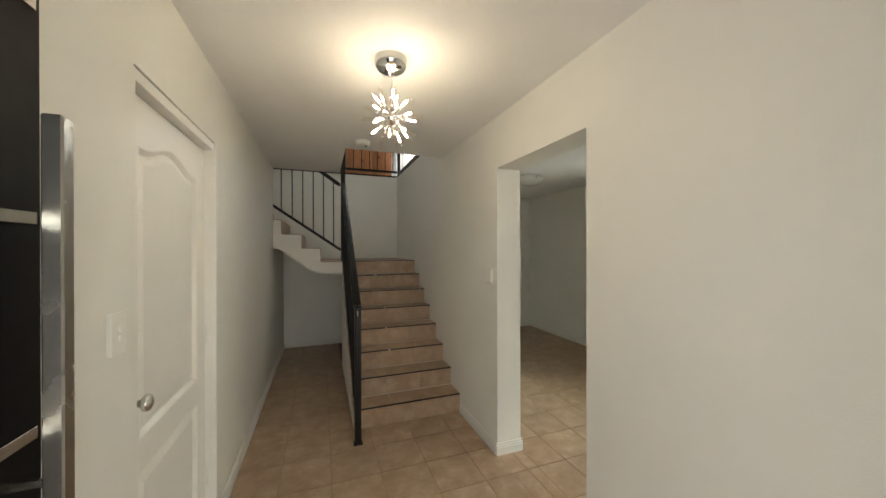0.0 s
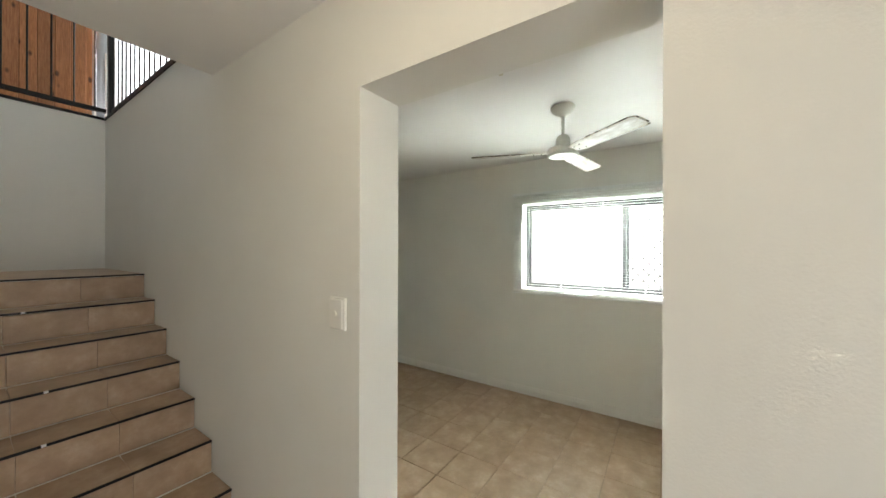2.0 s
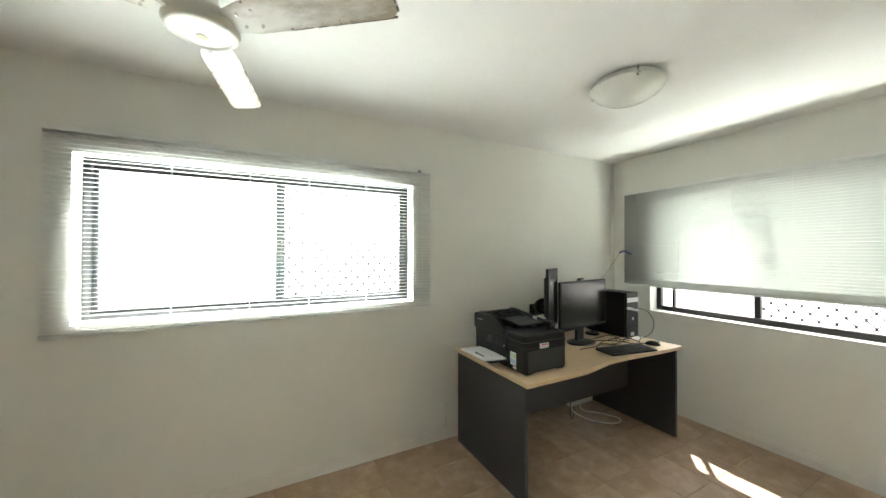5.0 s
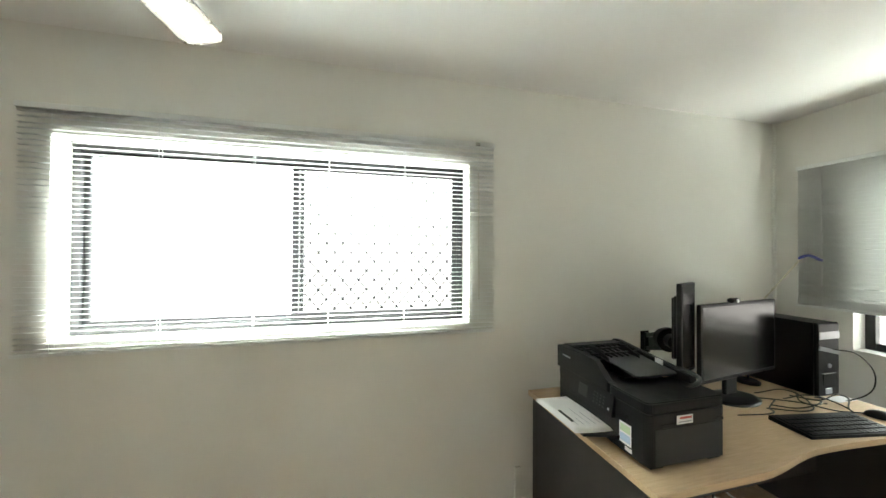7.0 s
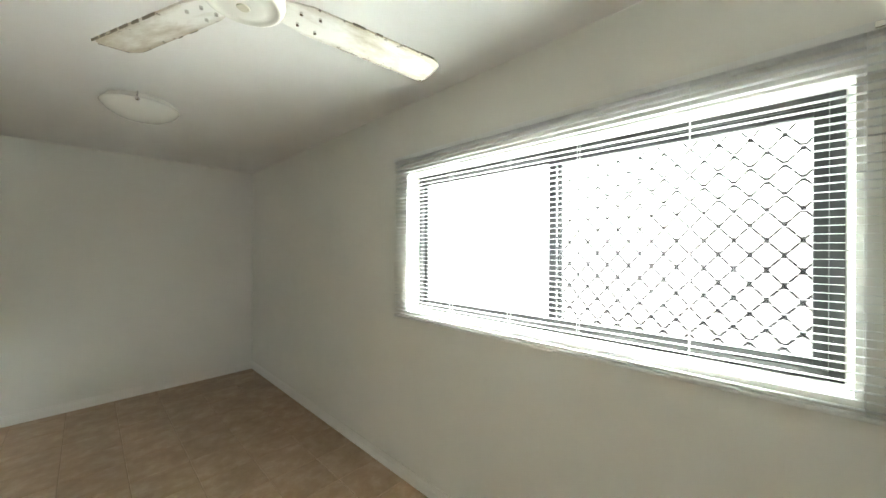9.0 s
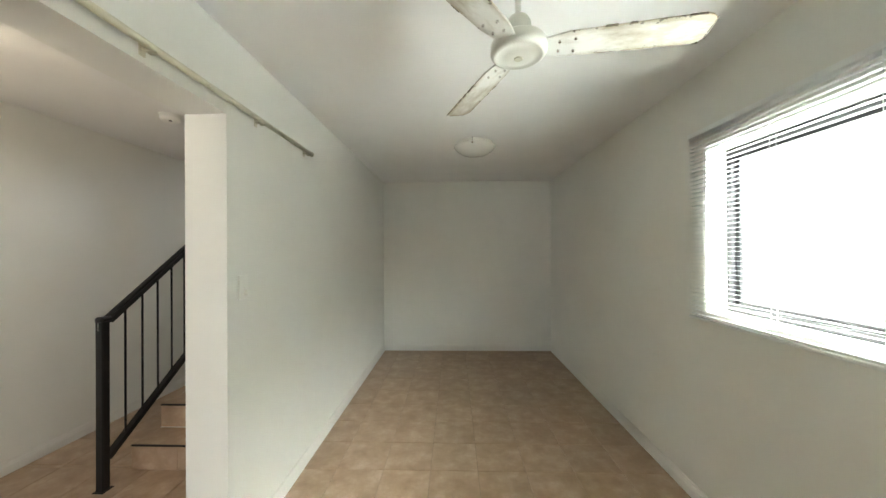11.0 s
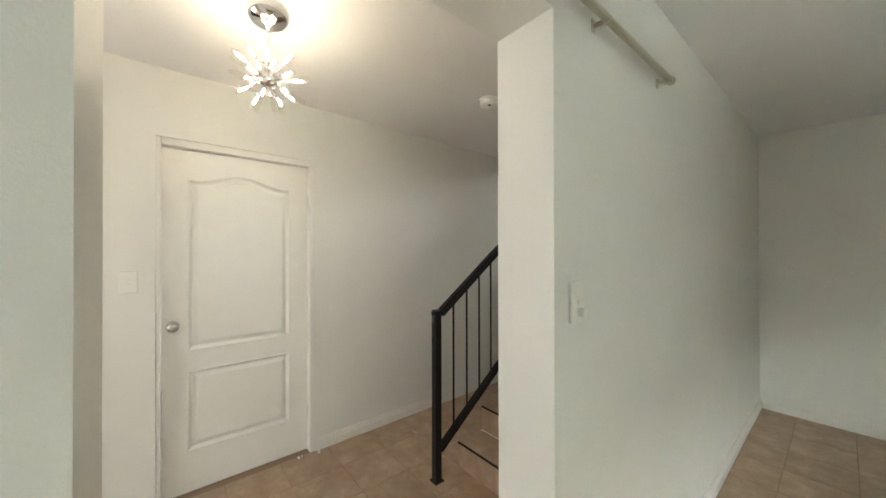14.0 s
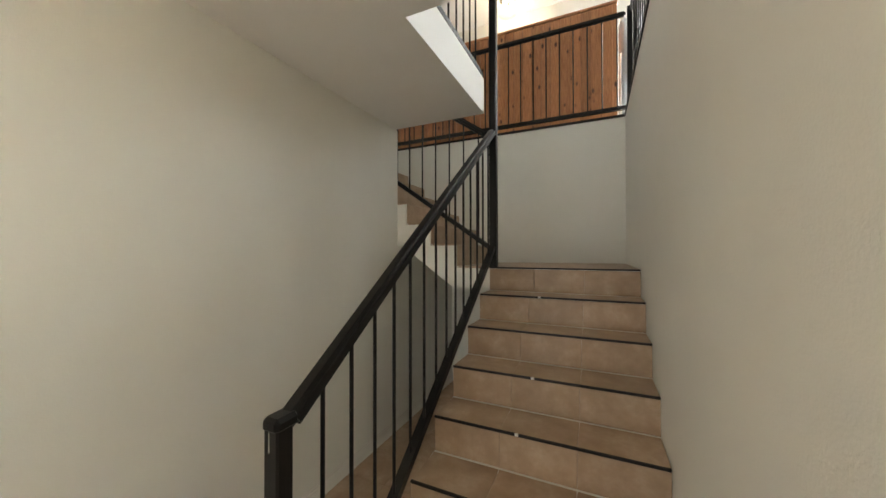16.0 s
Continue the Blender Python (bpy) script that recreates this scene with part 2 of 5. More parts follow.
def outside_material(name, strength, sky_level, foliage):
    """Over-bright yard with its daylight put into emission: pale sky, washed-out paling fence, a little green at the
    foot.
    """
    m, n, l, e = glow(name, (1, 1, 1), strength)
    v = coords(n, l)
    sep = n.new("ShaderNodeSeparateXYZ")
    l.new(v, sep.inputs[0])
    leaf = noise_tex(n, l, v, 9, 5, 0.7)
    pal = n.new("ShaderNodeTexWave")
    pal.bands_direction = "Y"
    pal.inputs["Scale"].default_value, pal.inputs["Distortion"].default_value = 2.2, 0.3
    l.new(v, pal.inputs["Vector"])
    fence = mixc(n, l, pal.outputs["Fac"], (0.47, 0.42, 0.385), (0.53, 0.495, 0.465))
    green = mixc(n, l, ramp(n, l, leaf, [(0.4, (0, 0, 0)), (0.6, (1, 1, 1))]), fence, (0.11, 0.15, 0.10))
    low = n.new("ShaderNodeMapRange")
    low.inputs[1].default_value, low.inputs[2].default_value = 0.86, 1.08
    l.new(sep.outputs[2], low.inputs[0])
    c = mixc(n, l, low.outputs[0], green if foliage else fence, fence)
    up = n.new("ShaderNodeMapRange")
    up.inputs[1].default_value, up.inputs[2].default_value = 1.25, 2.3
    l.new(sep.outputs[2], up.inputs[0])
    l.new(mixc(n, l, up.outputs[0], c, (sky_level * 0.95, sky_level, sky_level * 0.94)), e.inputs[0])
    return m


YARD = outside_material("glowing_yard", 1.4, 2.0, True)
YARD2 = outside_material("glowing_south_yard", 2.4, 1.6, False)
# even white glow added so the upper window looks out on brightness
SKYGLOW = glow("white_sky_glow", (0.95, 0.98, 1.0), 1.6)[0]


def ground_material():
    m, n, l, b = base("pale_concrete", (0.4, 0.39, 0.36), 0.9)
    v = coords(n, l)
    l.new(ramp(n, l, noise_tex(n, l, v, 3, 5), [(0.3, (0.32, 0.31, 0.28)), (0.7, (0.45, 0.44, 0.40))]), b.inputs["Base Color"])
    return m


GROUND = ground_material()

# ---------------------------------------------------------------- mesh helpers


def B_box(bm, a, b, bevel=0.0, seg=1):
    g = bmesh.ops.create_cube(bm, size=1)["verts"]
    for v in g:
        v.co = [(a[i] + b[i]) / 2 + v.co[i] * (b[i] - a[i]) for i in range(3)]
    if bevel:
        es = list({e for v in g for e in v.link_edges})
        bmesh.ops.bevel(bm, geom=es, offset=bevel, segments=seg, affect="EDGES", profile=0.5)
    return bm


def B_rod(bm, p, q, r, seg=10, r2=None):
    p, q = Vector(p), Vector(q)
    d = q - p
    m = Matrix.Translation((p + q) / 2) @ d.to_track_quat("Z", "Y").to_matrix().to_4x4()
    bmesh.ops.create_cone(bm, cap_ends=True, segments=seg, radius1=r, radius2=r if r2 is None else r2, depth=d.length, matrix=m)
    return bm


def B_bar(bm, p, q, w, h):
    """A straight bar of rectangular section; its height stands as upright as it can."""
    p, q = Vector(p), Vector(q)
    d = (q - p).normalized()
    side = d.cross(Vector((0, 0, 1)))
    side = side.normalized() if side.length > 1e-4 else Vector((1, 0, 0))
    top = side.cross(d).normalized()
    vs = [bm.verts.new(c + side * sx * w / 2 + top * sz * h / 2) for c in (p, q) for sx, sz in ((-1, -1), (1, -1), (1, 1), (-1, 1))]
    for f in ((0, 1, 2, 3), (7, 6, 5, 4), (0, 4, 5, 1), (1, 5, 6, 2), (2, 6, 7, 3), (3, 7, 4, 0)):
        bm.faces.new([vs[i] for i in f])
    bmesh.ops.recalc_face_normals(bm, faces=bm.faces[:])
    return bm


def B_lathe(bm, profile, centre, seg=32):
    """Turn (radius, height) pairs about a vertical axis."""
    rings = []
    for r, z in profile:
        if r < 1e-6:
            rings.append([bm.verts.new((centre[0], centre[1], centre[2] + z))])
        else:
            rings.append([bm.verts.new((centre[0] + r * math.cos(2 * math.pi * k / seg), centre[1] + r * math.sin(2 * math.pi * k / seg), centre[2] + z)) for k in range(seg)])
    for a, b in zip(rings, rings[1:]):
        for k in range(seg):
            j = (k + 1) % seg
            if len(a) == 1 and len(b) > 1:
                bm.faces.new((a[0], b[k], b[j]))
            elif len(b) == 1 and len(a) > 1:
                bm.faces.new((a[k], a[j], b[0]))
            elif len(a) > 1:
                bm.faces.new((a[k], a[j], b[j], b[k]))
    bmesh.ops.recalc_face_normals(bm, faces=bm.faces[:])
    return bm


def B_prism(bm, outline, axis, lo, hi):
    """An outline of 2D points pushed along an axis: 'x' takes (y, z), 'y' (x, z), 'z' (x, y)."""
    def at(p, t):
        return {"x": (t, p[0], p[1]), "y": (p[0], t, p[1]), "z": (p[0], p[1], t)}[axis]
    a = [bm.verts.new(at(p, lo)) for p in outline]
    b = [bm.verts.new(at(p, hi)) for p in outline]
    n = len(outline)
    bm.faces.new(a), bm.faces.new(b[::-1])
    for i in range(n):
        j = (i + 1) % n
        bm.faces.new((a[j], a[i], b[i], b[j]))
    bmesh.ops.recalc_face_normals(bm, faces=bm.faces[:])
    return bm


def mesh_of(name, bm, material, smooth=False):
    me = bpy.data.meshes.new(name)
    bm.to_mesh(me)
    bm.free()
    me.materials.append(material)
    if smooth:
        for p in me.polygons:
            p.use_smooth = True
    return me


def part(name, bm, material, parent=None, label="", smooth=False):
    ob = new(name, mesh_of(name, bm, material, smooth))
    if parent is not None:
        ob.parent = parent
        ob.matrix_parent_inverse = parent.matrix_basis.inverted()
    if label:
        ob["label"] = label
    return ob


def thing(name, place, label, category, group=""):
    ob = new(name)
    ob.empty_display_size = 0.05
    ob.location = place
    return tagged(ob, label, category, group)


def structure(name, bm, material, label="", smooth=False):
    return tagged(part(name, bm, material, None, "", smooth), label, kind="structure")


def blk(a, b, bevel=0.0):
    return B_box(bmesh.new(), a, b, bevel)


def tube(name, points, r, material, parent=None, res=3):
    """A bent cable or wire as a mesh made from a curve."""
    cu = bpy.data.curves.new(name, "CURVE")
    cu.dimensions, cu.bevel_depth, cu.bevel_resolution, cu.resolution_u = "3D", r, res, 8
    sp = cu.splines.new("BEZIER")
    sp.bezier_points.add(len(points) - 1)
    for bp, p in zip(sp.bezier_points, points):
        bp.co, bp.handle_left_type, bp.handle_right_type = p, "AUTO", "AUTO"
    cu.materials.append(material)
    tmp = new(name, cu)
    dg = bpy.context.evaluated_depsgraph_get()
    me = bpy.data.meshes.new_from_object(tmp.evaluated_get(dg))
    bpy.data.objects.remove(tmp)
    ob = new(name, me)
    if parent is not None:
        ob.parent = parent
        ob.matrix_parent_inverse = parent.matrix_basis.inverted()
    return ob


# ---------------------------------------------------------------- structure: ground and shell
structure("ground", B_prism(bmesh.new(), [(-300, -300), (300, -300), (300, 300), (-300, 300)], "z", -0.5, -0.16), GROUND, "pale concrete ground round the house")
floor = structure("floor", blk((XL - 0.12, YS - 0.16, -0.14), (XW + 0.16, YB + 0.12, -0.004)), GROUT, "floor slab under mottled beige ceramic tiles")

# walls of the ground floor
T = 0.12
DY1, DY2, DZ = 1.793, 2.657, 2.082
bm = bmesh.new()
B_box(bm, (XL - T, YF - 0.2, -0.1), (XL, DY1, CEIL))
B_box(bm, (XL - T, DY1, DZ), (XL, DY2, CEIL))
B_box(bm, (XL - T, DY2, -0.1), (XL, FY, CEIL))
B_box(bm, (XL - T, FY, -0.1), (XL, YB, 1.50))
structure("wall_west", bm, WALL, "cream painted hall wall with a recessed door")
bm = bmesh.new()
B_box(bm, (XH, YS - 0.15, -0.1), (XR, YO1, CEIL))
B_box(bm, (XH, YO1, HEAD), (XR, YO2, CEIL))
B_box(bm, (XH, YO2, -0.1), (XR, YB + 0.12, CEIL))
structure("wall_middle", bm, WALL, "cream painted wall with a wide opening to the office")
structure("wall_stairwell_east", blk((XH, VY - 0.4, CEIL), (XR, YB + 0.12, UP)), WALL, "cream stairwell wall up to the upper floor")
bm = bmesh.new()
B_box(bm, (-2.6, YB, -0.1), (XH, YB + 0.12, UP))
structure("wall_stairwell_north", bm, WALL, "cream painted back wall of the stairwell")
structure("wall_stairwell_south", blk((-2.6, FY - 0.12, -0.1), (XL - T, FY, CEIL)), WALL, "cream wall beside the upper flight")
# office shell, with the two window openings
WY1, WY2, WZ1, WZ2 = 1.18, 3.05, 1.117, 2.006
bm = bmesh.new()
B_box(bm, (XW, YS - 0.15, -0.1), (XW + 0.15, WY1, CEIL))
B_box(bm, (XW, WY2, -0.1), (XW + 0.15, YN + 0.12, CEIL))
B_box(bm, (XW, WY1, -0.1), (XW + 0.15, WY2, WZ1))
B_box(bm, (XW, WY1, WZ2), (XW + 0.15, WY2, CEIL))
structure("wall_east", bm, WALL, "cream office wall with a wide sliding window")
SX1, SX2, SZ1, SZ2 = 2.02, 3.76, 0.915, 2.0
bm = bmesh.new()
B_box(bm, (XR, YS - 0.15, -0.1), (SX1, YS, CEIL))
B_box(bm, (SX2, YS - 0.15, -0.1), (XW, YS, CEIL))
B_box(bm, (SX1, YS - 0.15, -0.1), (SX2, YS, SZ1))
B_box(bm, (SX1, YS - 0.15, SZ2), (SX2, YS, CEIL))
structure("wall_south", bm, WALL, "cream office wall with a second sliding window")
structure("wall_north", blk((XR, YN, -0.1), (XW, YN + 0.12, CEIL)), WALL, "plain cream end wall of the office")
# hall front wall with the open front doorway
FX1, FX2 = -0.12, 0.96
bm = bmesh.new()
B_box(bm, (XL, YF - 0.2, -0.1), (FX1, YF, CEIL))
B_box(bm, (FX2, YF - 0.2, -0.1), (XH, YF, CEIL))
B_box(bm, (FX1, YF - 0.2, 2.1), (FX2, YF, CEIL))
structure("wall_front", bm, WALL, "cream wall round the open front doorway")
# unseen roof, added to keep sun and sky off the front doorway
structure("doorway_shade_roof", blk((-1.6, -4.2, 2.62), (1.52, YF - 0.2, 2.72)), ROOFING, "unseen rendered roof added before the front door to shade the doorway")

# ceilings: the slab of the upper floor
bm = bmesh.new()
B_box(bm, (XL - T, YF - 0.2, CEIL), (XH, VY, UP))
B_box(bm, (XL - T, VY, CEIL), (VX, SY, UP))
structure("ceiling", bm, CEILING, "white hall ceiling, cut away over the stairs")
structure("ceiling_office", blk((XH, YS - 0.15, CEIL), (XW + 0.15, VY - 0.4, UP)), CEILING, "white office ceiling")
structure("ceiling_office_north", blk((XR, VY - 0.4, CEIL), (XW + 0.15, YN + 0.12, UP)), CEILING, "white office ceiling")

# upper floor shell
UY = 7.7
structure("upper_floor", blk((-2.6, YB + 0.12, UP - 0.2), (XW + 0.15, UY + 0.12, UP)), CEILING, "upper landing floor")
UWX1, UWX2, UWZ1, UWZ2 = 1.98, 3.3, 2.78, 4.75
bm = bmesh.new()
B_box(bm, (-2.6, UY, UP), (UWX1, UY + 0.12, ROOF))
B_box(bm, (UWX2, UY, UP), (XW + 0.15, UY + 0.12, ROOF))
B_box(bm, (UWX1, UY, UP), (UWX2, UY + 0.12, UWZ1))
B_box(bm, (UWX1, UY, UWZ2), (UWX2, UY + 0.12, ROOF))
structure("upper_wall_north", bm, WALL, "cream upper wall with a bright glazed door")
structure("upper_wall_east", blk((XW + 0.03, YS - 0.15, UP), (XW + 0.15, UY, ROOF)), WALL, "cream upper wall")
structure("upper_wall_west", blk((-2.72, YF - 0.2, -0.1), (-2.6, UY + 0.12, ROOF)), WALL, "cream upper wall")
structure("upper_wall_south", blk((-2.6, YF - 0.2, UP), (XW + 0.15, YF - 0.08, ROOF)), WALL, "cream upper wall")
structure("upper_slab_west", blk((-2.6, YF - 0.2, CEIL + 0.01), (XL - T, FY, UP)), CEILING, "upper floor slab")
structure("upper_ceiling", blk((-2.72, YS - 0.2, ROOF), (XW + 0.15, UY + 0.12, ROOF + 0.12)), CEILING, "white upper ceiling")

# skirting boards, with a stepped profile


def skirting(p, q, out, h=0.085, d=0.014):
    """One board along a wall from p to q; out points into the room."""
    p, q, out = Vector((*p, 0)), Vector((*q, 0)), Vector((*out, 0))
    prof = [(0, 0), (d, 0), (d, h * 0.62), (d * 0.75, h * 0.68), (d * 0.75, h * 0.80), (d * 0.45, h * 0.86), (d * 0.45, h), (0, h)]
    bm = bmesh.new()
    rings = [[bm.verts.new(c + out * a + Vector((0, 0, z))) for a, z in prof] for c in (p, q)]
    n = len(prof)
    for i in range(n):
        j = (i + 1) % n
        bm.faces.new((rings[0][i], rings[0][j], rings[1][j], rings[1][i]))
    bm.faces.new(rings[0]), bm.faces.new(rings[1][::-1])
    bmesh.ops.recalc_face_normals(bm, faces=bm.faces[:])
    return structure("baseboard", bm, TRIM, "white stepped skirting board")


skirting((XW, YS), (XW, YN), (-1, 0))
skirting((XR, YN), (XW - 0.015, YN), (0, -1))
skirting((XR, YS), (XR, YO1 - 0.002), (1, 0))
skirting((XR, YO2 + 0.002), (XR, YN - 0.015), (1, 0))
skirting((XR + 0.015, YS), (XW - 0.015, YS), (0, 1))
skirting((XH, YF), (XH, YO1 - 0.002), (-1, 0))
skirting((XH, YO2 + 0.002), (XH, NOSE - 0.012), (-1, 0))
skirting((XH - 0.012, YO2), (XR + 0.012, YO2), (0, -1))
skirting((XH - 0.012, YO1), (XR + 0.012, YO1), (0, 1))
skirting((XL, YF), (XL, DY1 - 0.002), (1, 0))
skirting((XL, DY2 + 0.002), (XL, YB), (1, 0))
skirting((XL + 0.015, YB), (SX - 0.004, YB), (0, -1))

# ---------------------------------------------------------------- hall door
door = structure("door_1", blk((XL - 0.088, DY1 + 0.026, 0.008), (XL - 0.0705, DY2 - 0.034, DZ - 0.046)), DOORPAINT, "closed white moulded two-panel door with an arched top panel")
YA, YZ = 1.934, 2.508


def arched(y1, y2, z1, z2, rise, inset):
    """Outline of a door panel; rise lifts the middle of its top."""
    pts = [(y1 + inset, z1 + inset), (y2 - inset, z1 + inset)]
    for k in range(13):
        s = k / 12
        lift = rise * (0.5 - 0.5 * math.cos(2 * math.pi * min(max((s - 0.06) / 0.88, 0), 1)))
        pts.append((y2 - inset + (y1 - y2 + 2 * inset) * s, z2 - inset + lift))
    return pts


LY1, LY2, LZ1, LZ2, LX0, LX1 = DY1 + 0.026, DY2 - 0.034, 0.008, DZ - 0.046, XL - 0.070, XL - 0.050
bm = bmesh.new()
B_box(bm, (LX0, LY1, LZ1), (LX1, YA, LZ2))
B_box(bm, (LX0, YZ, LZ1), (LX1, LY2, LZ2))
B_box(bm, (LX0, YA, LZ1), (LX1, YZ, 0.245))
B_box(bm, (LX0, YA, 0.727), (LX1, YZ, 0.842))
top = arched(YA, YZ, 0.842, 1.865, 0.055, 0)[2:]
for (ya, za), (yb, zb) in zip(top, top[1:]):
    B_prism(bm, [(yb, zb), (ya, za), (ya, LZ2), (yb, LZ2)], "x", LX0, LX1)
part("stiles_and_rails", bm, DOORPAINT, door)


def panel_moulding(y1, y2, z1, z2, rise, name):
    """Sunk moulding and raised field of one door panel."""
    bm = bmesh.new()
    steps = ((XL - 0.050, 0.0), (XL - 0.0475, 0.004), (XL - 0.0495, 0.009), (XL - 0.066, 0.022), (XL - 0.066, 0.030), (XL - 0.056, 0.052))
    loops = [[bm.verts.new((x, y, z)) for y, z in arched(y1, y2, z1, z2, rise, i)] for x, i in steps]
    n = len(loops[0])
    for a, b in zip(loops, loops[1:]):
        for i in range(n):
            j = (i + 1) % n
            bm.faces.new((a[i], a[j], b[j], b[i]))
    bm.faces.new(loops[-1])
    bmesh.ops.recalc_face_normals(bm, faces=bm.faces[:])
    return part(name, bm, DOORPAINT, door)


panel_moulding(YA, YZ, 0.842, 1.865, 0.055, "upper_panel")
panel_moulding(YA, YZ, 0.245, 0.727, 0.0, "lower_panel")
bm = bmesh.new()
B_box(bm, (XL - 0.119, DY1 + 0.001, 0.0), (XL - 0.004, DY1 + 0.022, DZ - 0.002), 0.002)
B_box(bm, (XL - 0.119, DY2 - 0.030, 0.0), (XL + 0.004, DY2 - 0.001, DZ - 0.002), 0.002)
B_box(bm, (XL - 0.119, DY1 + 0.023, DZ - 0.042), (XL - 0.006, DY2 - 0.031, DZ - 0.002), 0.002)
part("door_frame", bm, TRIM, door)
for z in (0.28, 1.05, 1.78):
    bm = bmesh.new()
    B_box(bm, (XL - 0.05, DY2 - 0.046, z - 0.045), (XL - 0.046, DY2 - 0.031, z + 0.045), 0.001)
    B_rod(bm, (XL - 0.043, DY2 - 0.036, z - 0.046), (XL - 0.043, DY2 - 0.036, z + 0.046), 0.005, 10)
    part("hinge", bm, TRIM, door)
bm = bmesh.new()
km = Matrix.Translation((XL - 0.05, 1.868, 1.000)) @ Matrix.Rotation(radians(90), 4, "Y")
B_lathe(bm, [(0.0, 0.0), (0.031, 0.0), (0.031, 0.004), (0.026, 0.009), (0.012, 0.012), (0.011, 0.032), (0.017, 0.036), (0.026, 0.044), (0.028, 0.052), (0.025, 0.060), (0.014, 0.065), (0, 0.066)], (0, 0, 0), 28)
bm.transform(km)
part("door_knob", bm, STEEL, door, "round satin steel door knob", True)
bm = bmesh.new()
B_box(bm, (XL + 0.012, DY2 - 0.12, 0.0), (XL + 0.030, DY2 - 0.105, 0.012), 0.002)
B_rod(bm, (XL + 0.02, DY2 - 0.09, 0.0), (XL + 0.02, DY2 - 0.09, 0.014), 0.006)
tagged(part("door_wedge", bm, TRIM, None), "small white plastic wedge on the tiles by the door", "door stop")
bm = bmesh.new()
B_lathe(bm, [(0, 0), (0.010, 0), (0.010, 0.006), (0.006, 0.01), (0.006, 0.026), (0.009, 0.03), (0.009, 0.038), (0, 0.04)], (XL + 0.045, DY2 + 0.02, 0.0), 14)
tagged(part("door_stop", bm, SWITCH, None, "", True), "small white door stop standing on the tiles", "door stop")

# front door, swung open along the west wall
leaf_y1, leaf_y2, leaf_x = 0.46, 1.345, -0.165
fd = structure("door_2", blk((leaf_x - 0.04, leaf_y1, 0.012), (leaf_x, leaf_y2, 2.05), 0.002), BLACKDOOR, "black front door with steel strips, standing open")
for z in (0.02, 0.397, 0.786, 1.175, 1.564, 1.953):
    part("steel_strip", blk((leaf_x + 0.0005, leaf_y1 + 0.05, z - 0.011), (leaf_x + 0.006, leaf_y2 - 0.018, z + 0.011), 0.001), STEEL, fd, "polished steel strip")
bm = bmesh.new()
B_box(bm, (-0.124, 1.272, 0.55), (-0.094, 1.302, 1.742), 0.003)
pull = part("pull_handle", bm, STEEL, fd, "long square steel pull handle")
for z in (0.66, 1.10):
    part("standoff", B_rod(bmesh.new(), (leaf_x, 1.287, z), (-0.123, 1.287, z), 0.008), STEEL, pull)

# ---------------------------------------------------------------- stairs
stairs = structure("staircase", bmesh.new(), WALL, "tiled stairs with cream sides, turning at a landing")
bm = bmesh.new()
saw = [(NOSE + 0.012, 0.0)]
for k in range(8):
    y = NOSE + 0.012 + GOING * k
    saw += [(y, RISE * k), (y, RISE * (k + 1) - 0.012)]
saw = saw[1:] + [(FY + 0.1, LAND - 0.012), (FY + 0.1, 0.0)]
B_prism(bm, saw, "x", SX, XH - 0.002)
part("lower_flight", bm, WALL, stairs)
# landing slab and the upper flight, sawtooth side and sloping soffit
R2, G2, U0 = (UP - LAND) / 8, 0.222, 0.325
out = [(XH - 0.002, 1.197), (XH - 0.002, LAND - 0.012), (U0 - 0.012, LAND - 0.012)]
for k in range(8):
    x = U0 - 0.012 - G2 * k
    out += [(x, LAND + R2 * (k + 1) - 0.012)] + ([(x - G2, LAND + R2 * (k + 1) - 0.012)] if k < 7 else [(x - 0.4, LAND + R2 * 8 - 0.012)])
xe = U0 - 0.012 - G2 * 7 - 0.4
out += [(xe, 1.197 + (0.268 - xe) * 0.72), (0.268, 1.197)]
bm = bmesh.new()
B_prism(bm, out, "y", FY + 0.102, YB - 0.002)
part("upper_flight", bm, WALL, stairs)
part("upper_flight_side", B_prism(bmesh.new(), [p if p[0] < SX else (SX - 0.001, p[1]) for p in out], "y", FY, FY + 0.101), WALL, stairs)

# ---------------------------------------------------------------- railings


def railing(name, p, q, low, high, count, label, first, pitch, wide=0.046, deep=0.046):
    """A sloping or level balustrade: round-edged top rail, flat bottom rail and thin uprights set out at a pitch in plan."""
    p, q = Vector(p), Vector(q)
    root = thing(name, p, label, "railing")
    run = math.hypot(q.x - p.x, q.y - p.y)
    bm = B_bar(bmesh.new(), p + Vector((0, 0, high)), q + Vector((0, 0, high)), wide, deep)
    bmesh.ops.bevel(bm, geom=bm.edges[:], offset=0.014, segments=3, affect="EDGES")
    part("top_rail", bm, BLACK, root)
    part("bottom_rail", B_bar(bmesh.new(), p + Vector((0, 0, low)), q + Vector((0, 0, low)), 0.040, 0.032), BLACK, root)
    for i in range(count):
        c = p + (q - p) * ((first + pitch * i) / run)
        part("baluster", B_rod(bmesh.new(), c + Vector((0, 0, low)), c + Vector((0, 0, high)), 0.0065, 8), BLACK, root)
    return root


RX = 0.590
low_rail = railing("stair_railing", (RX, 3.165, 0.0), (RX, 4.945, 1.302), 0.185, 1.035, 14, "black painted steel stair railing rising with the lower flight", 0.118, 0.1197, 0.058, 0.052)
bm = blk((RX - 0.024, 3.118, 0.0), (RX + 0.024, 3.166, 1.052), 0.005)
newel = part("newel_post", bm, BLACK, low_rail)
part("foot_plate", blk((RX - 0.034, 3.108, 0.0), (RX + 0.034, 3.176, 0.006), 0.001), BLACK, low_rail)
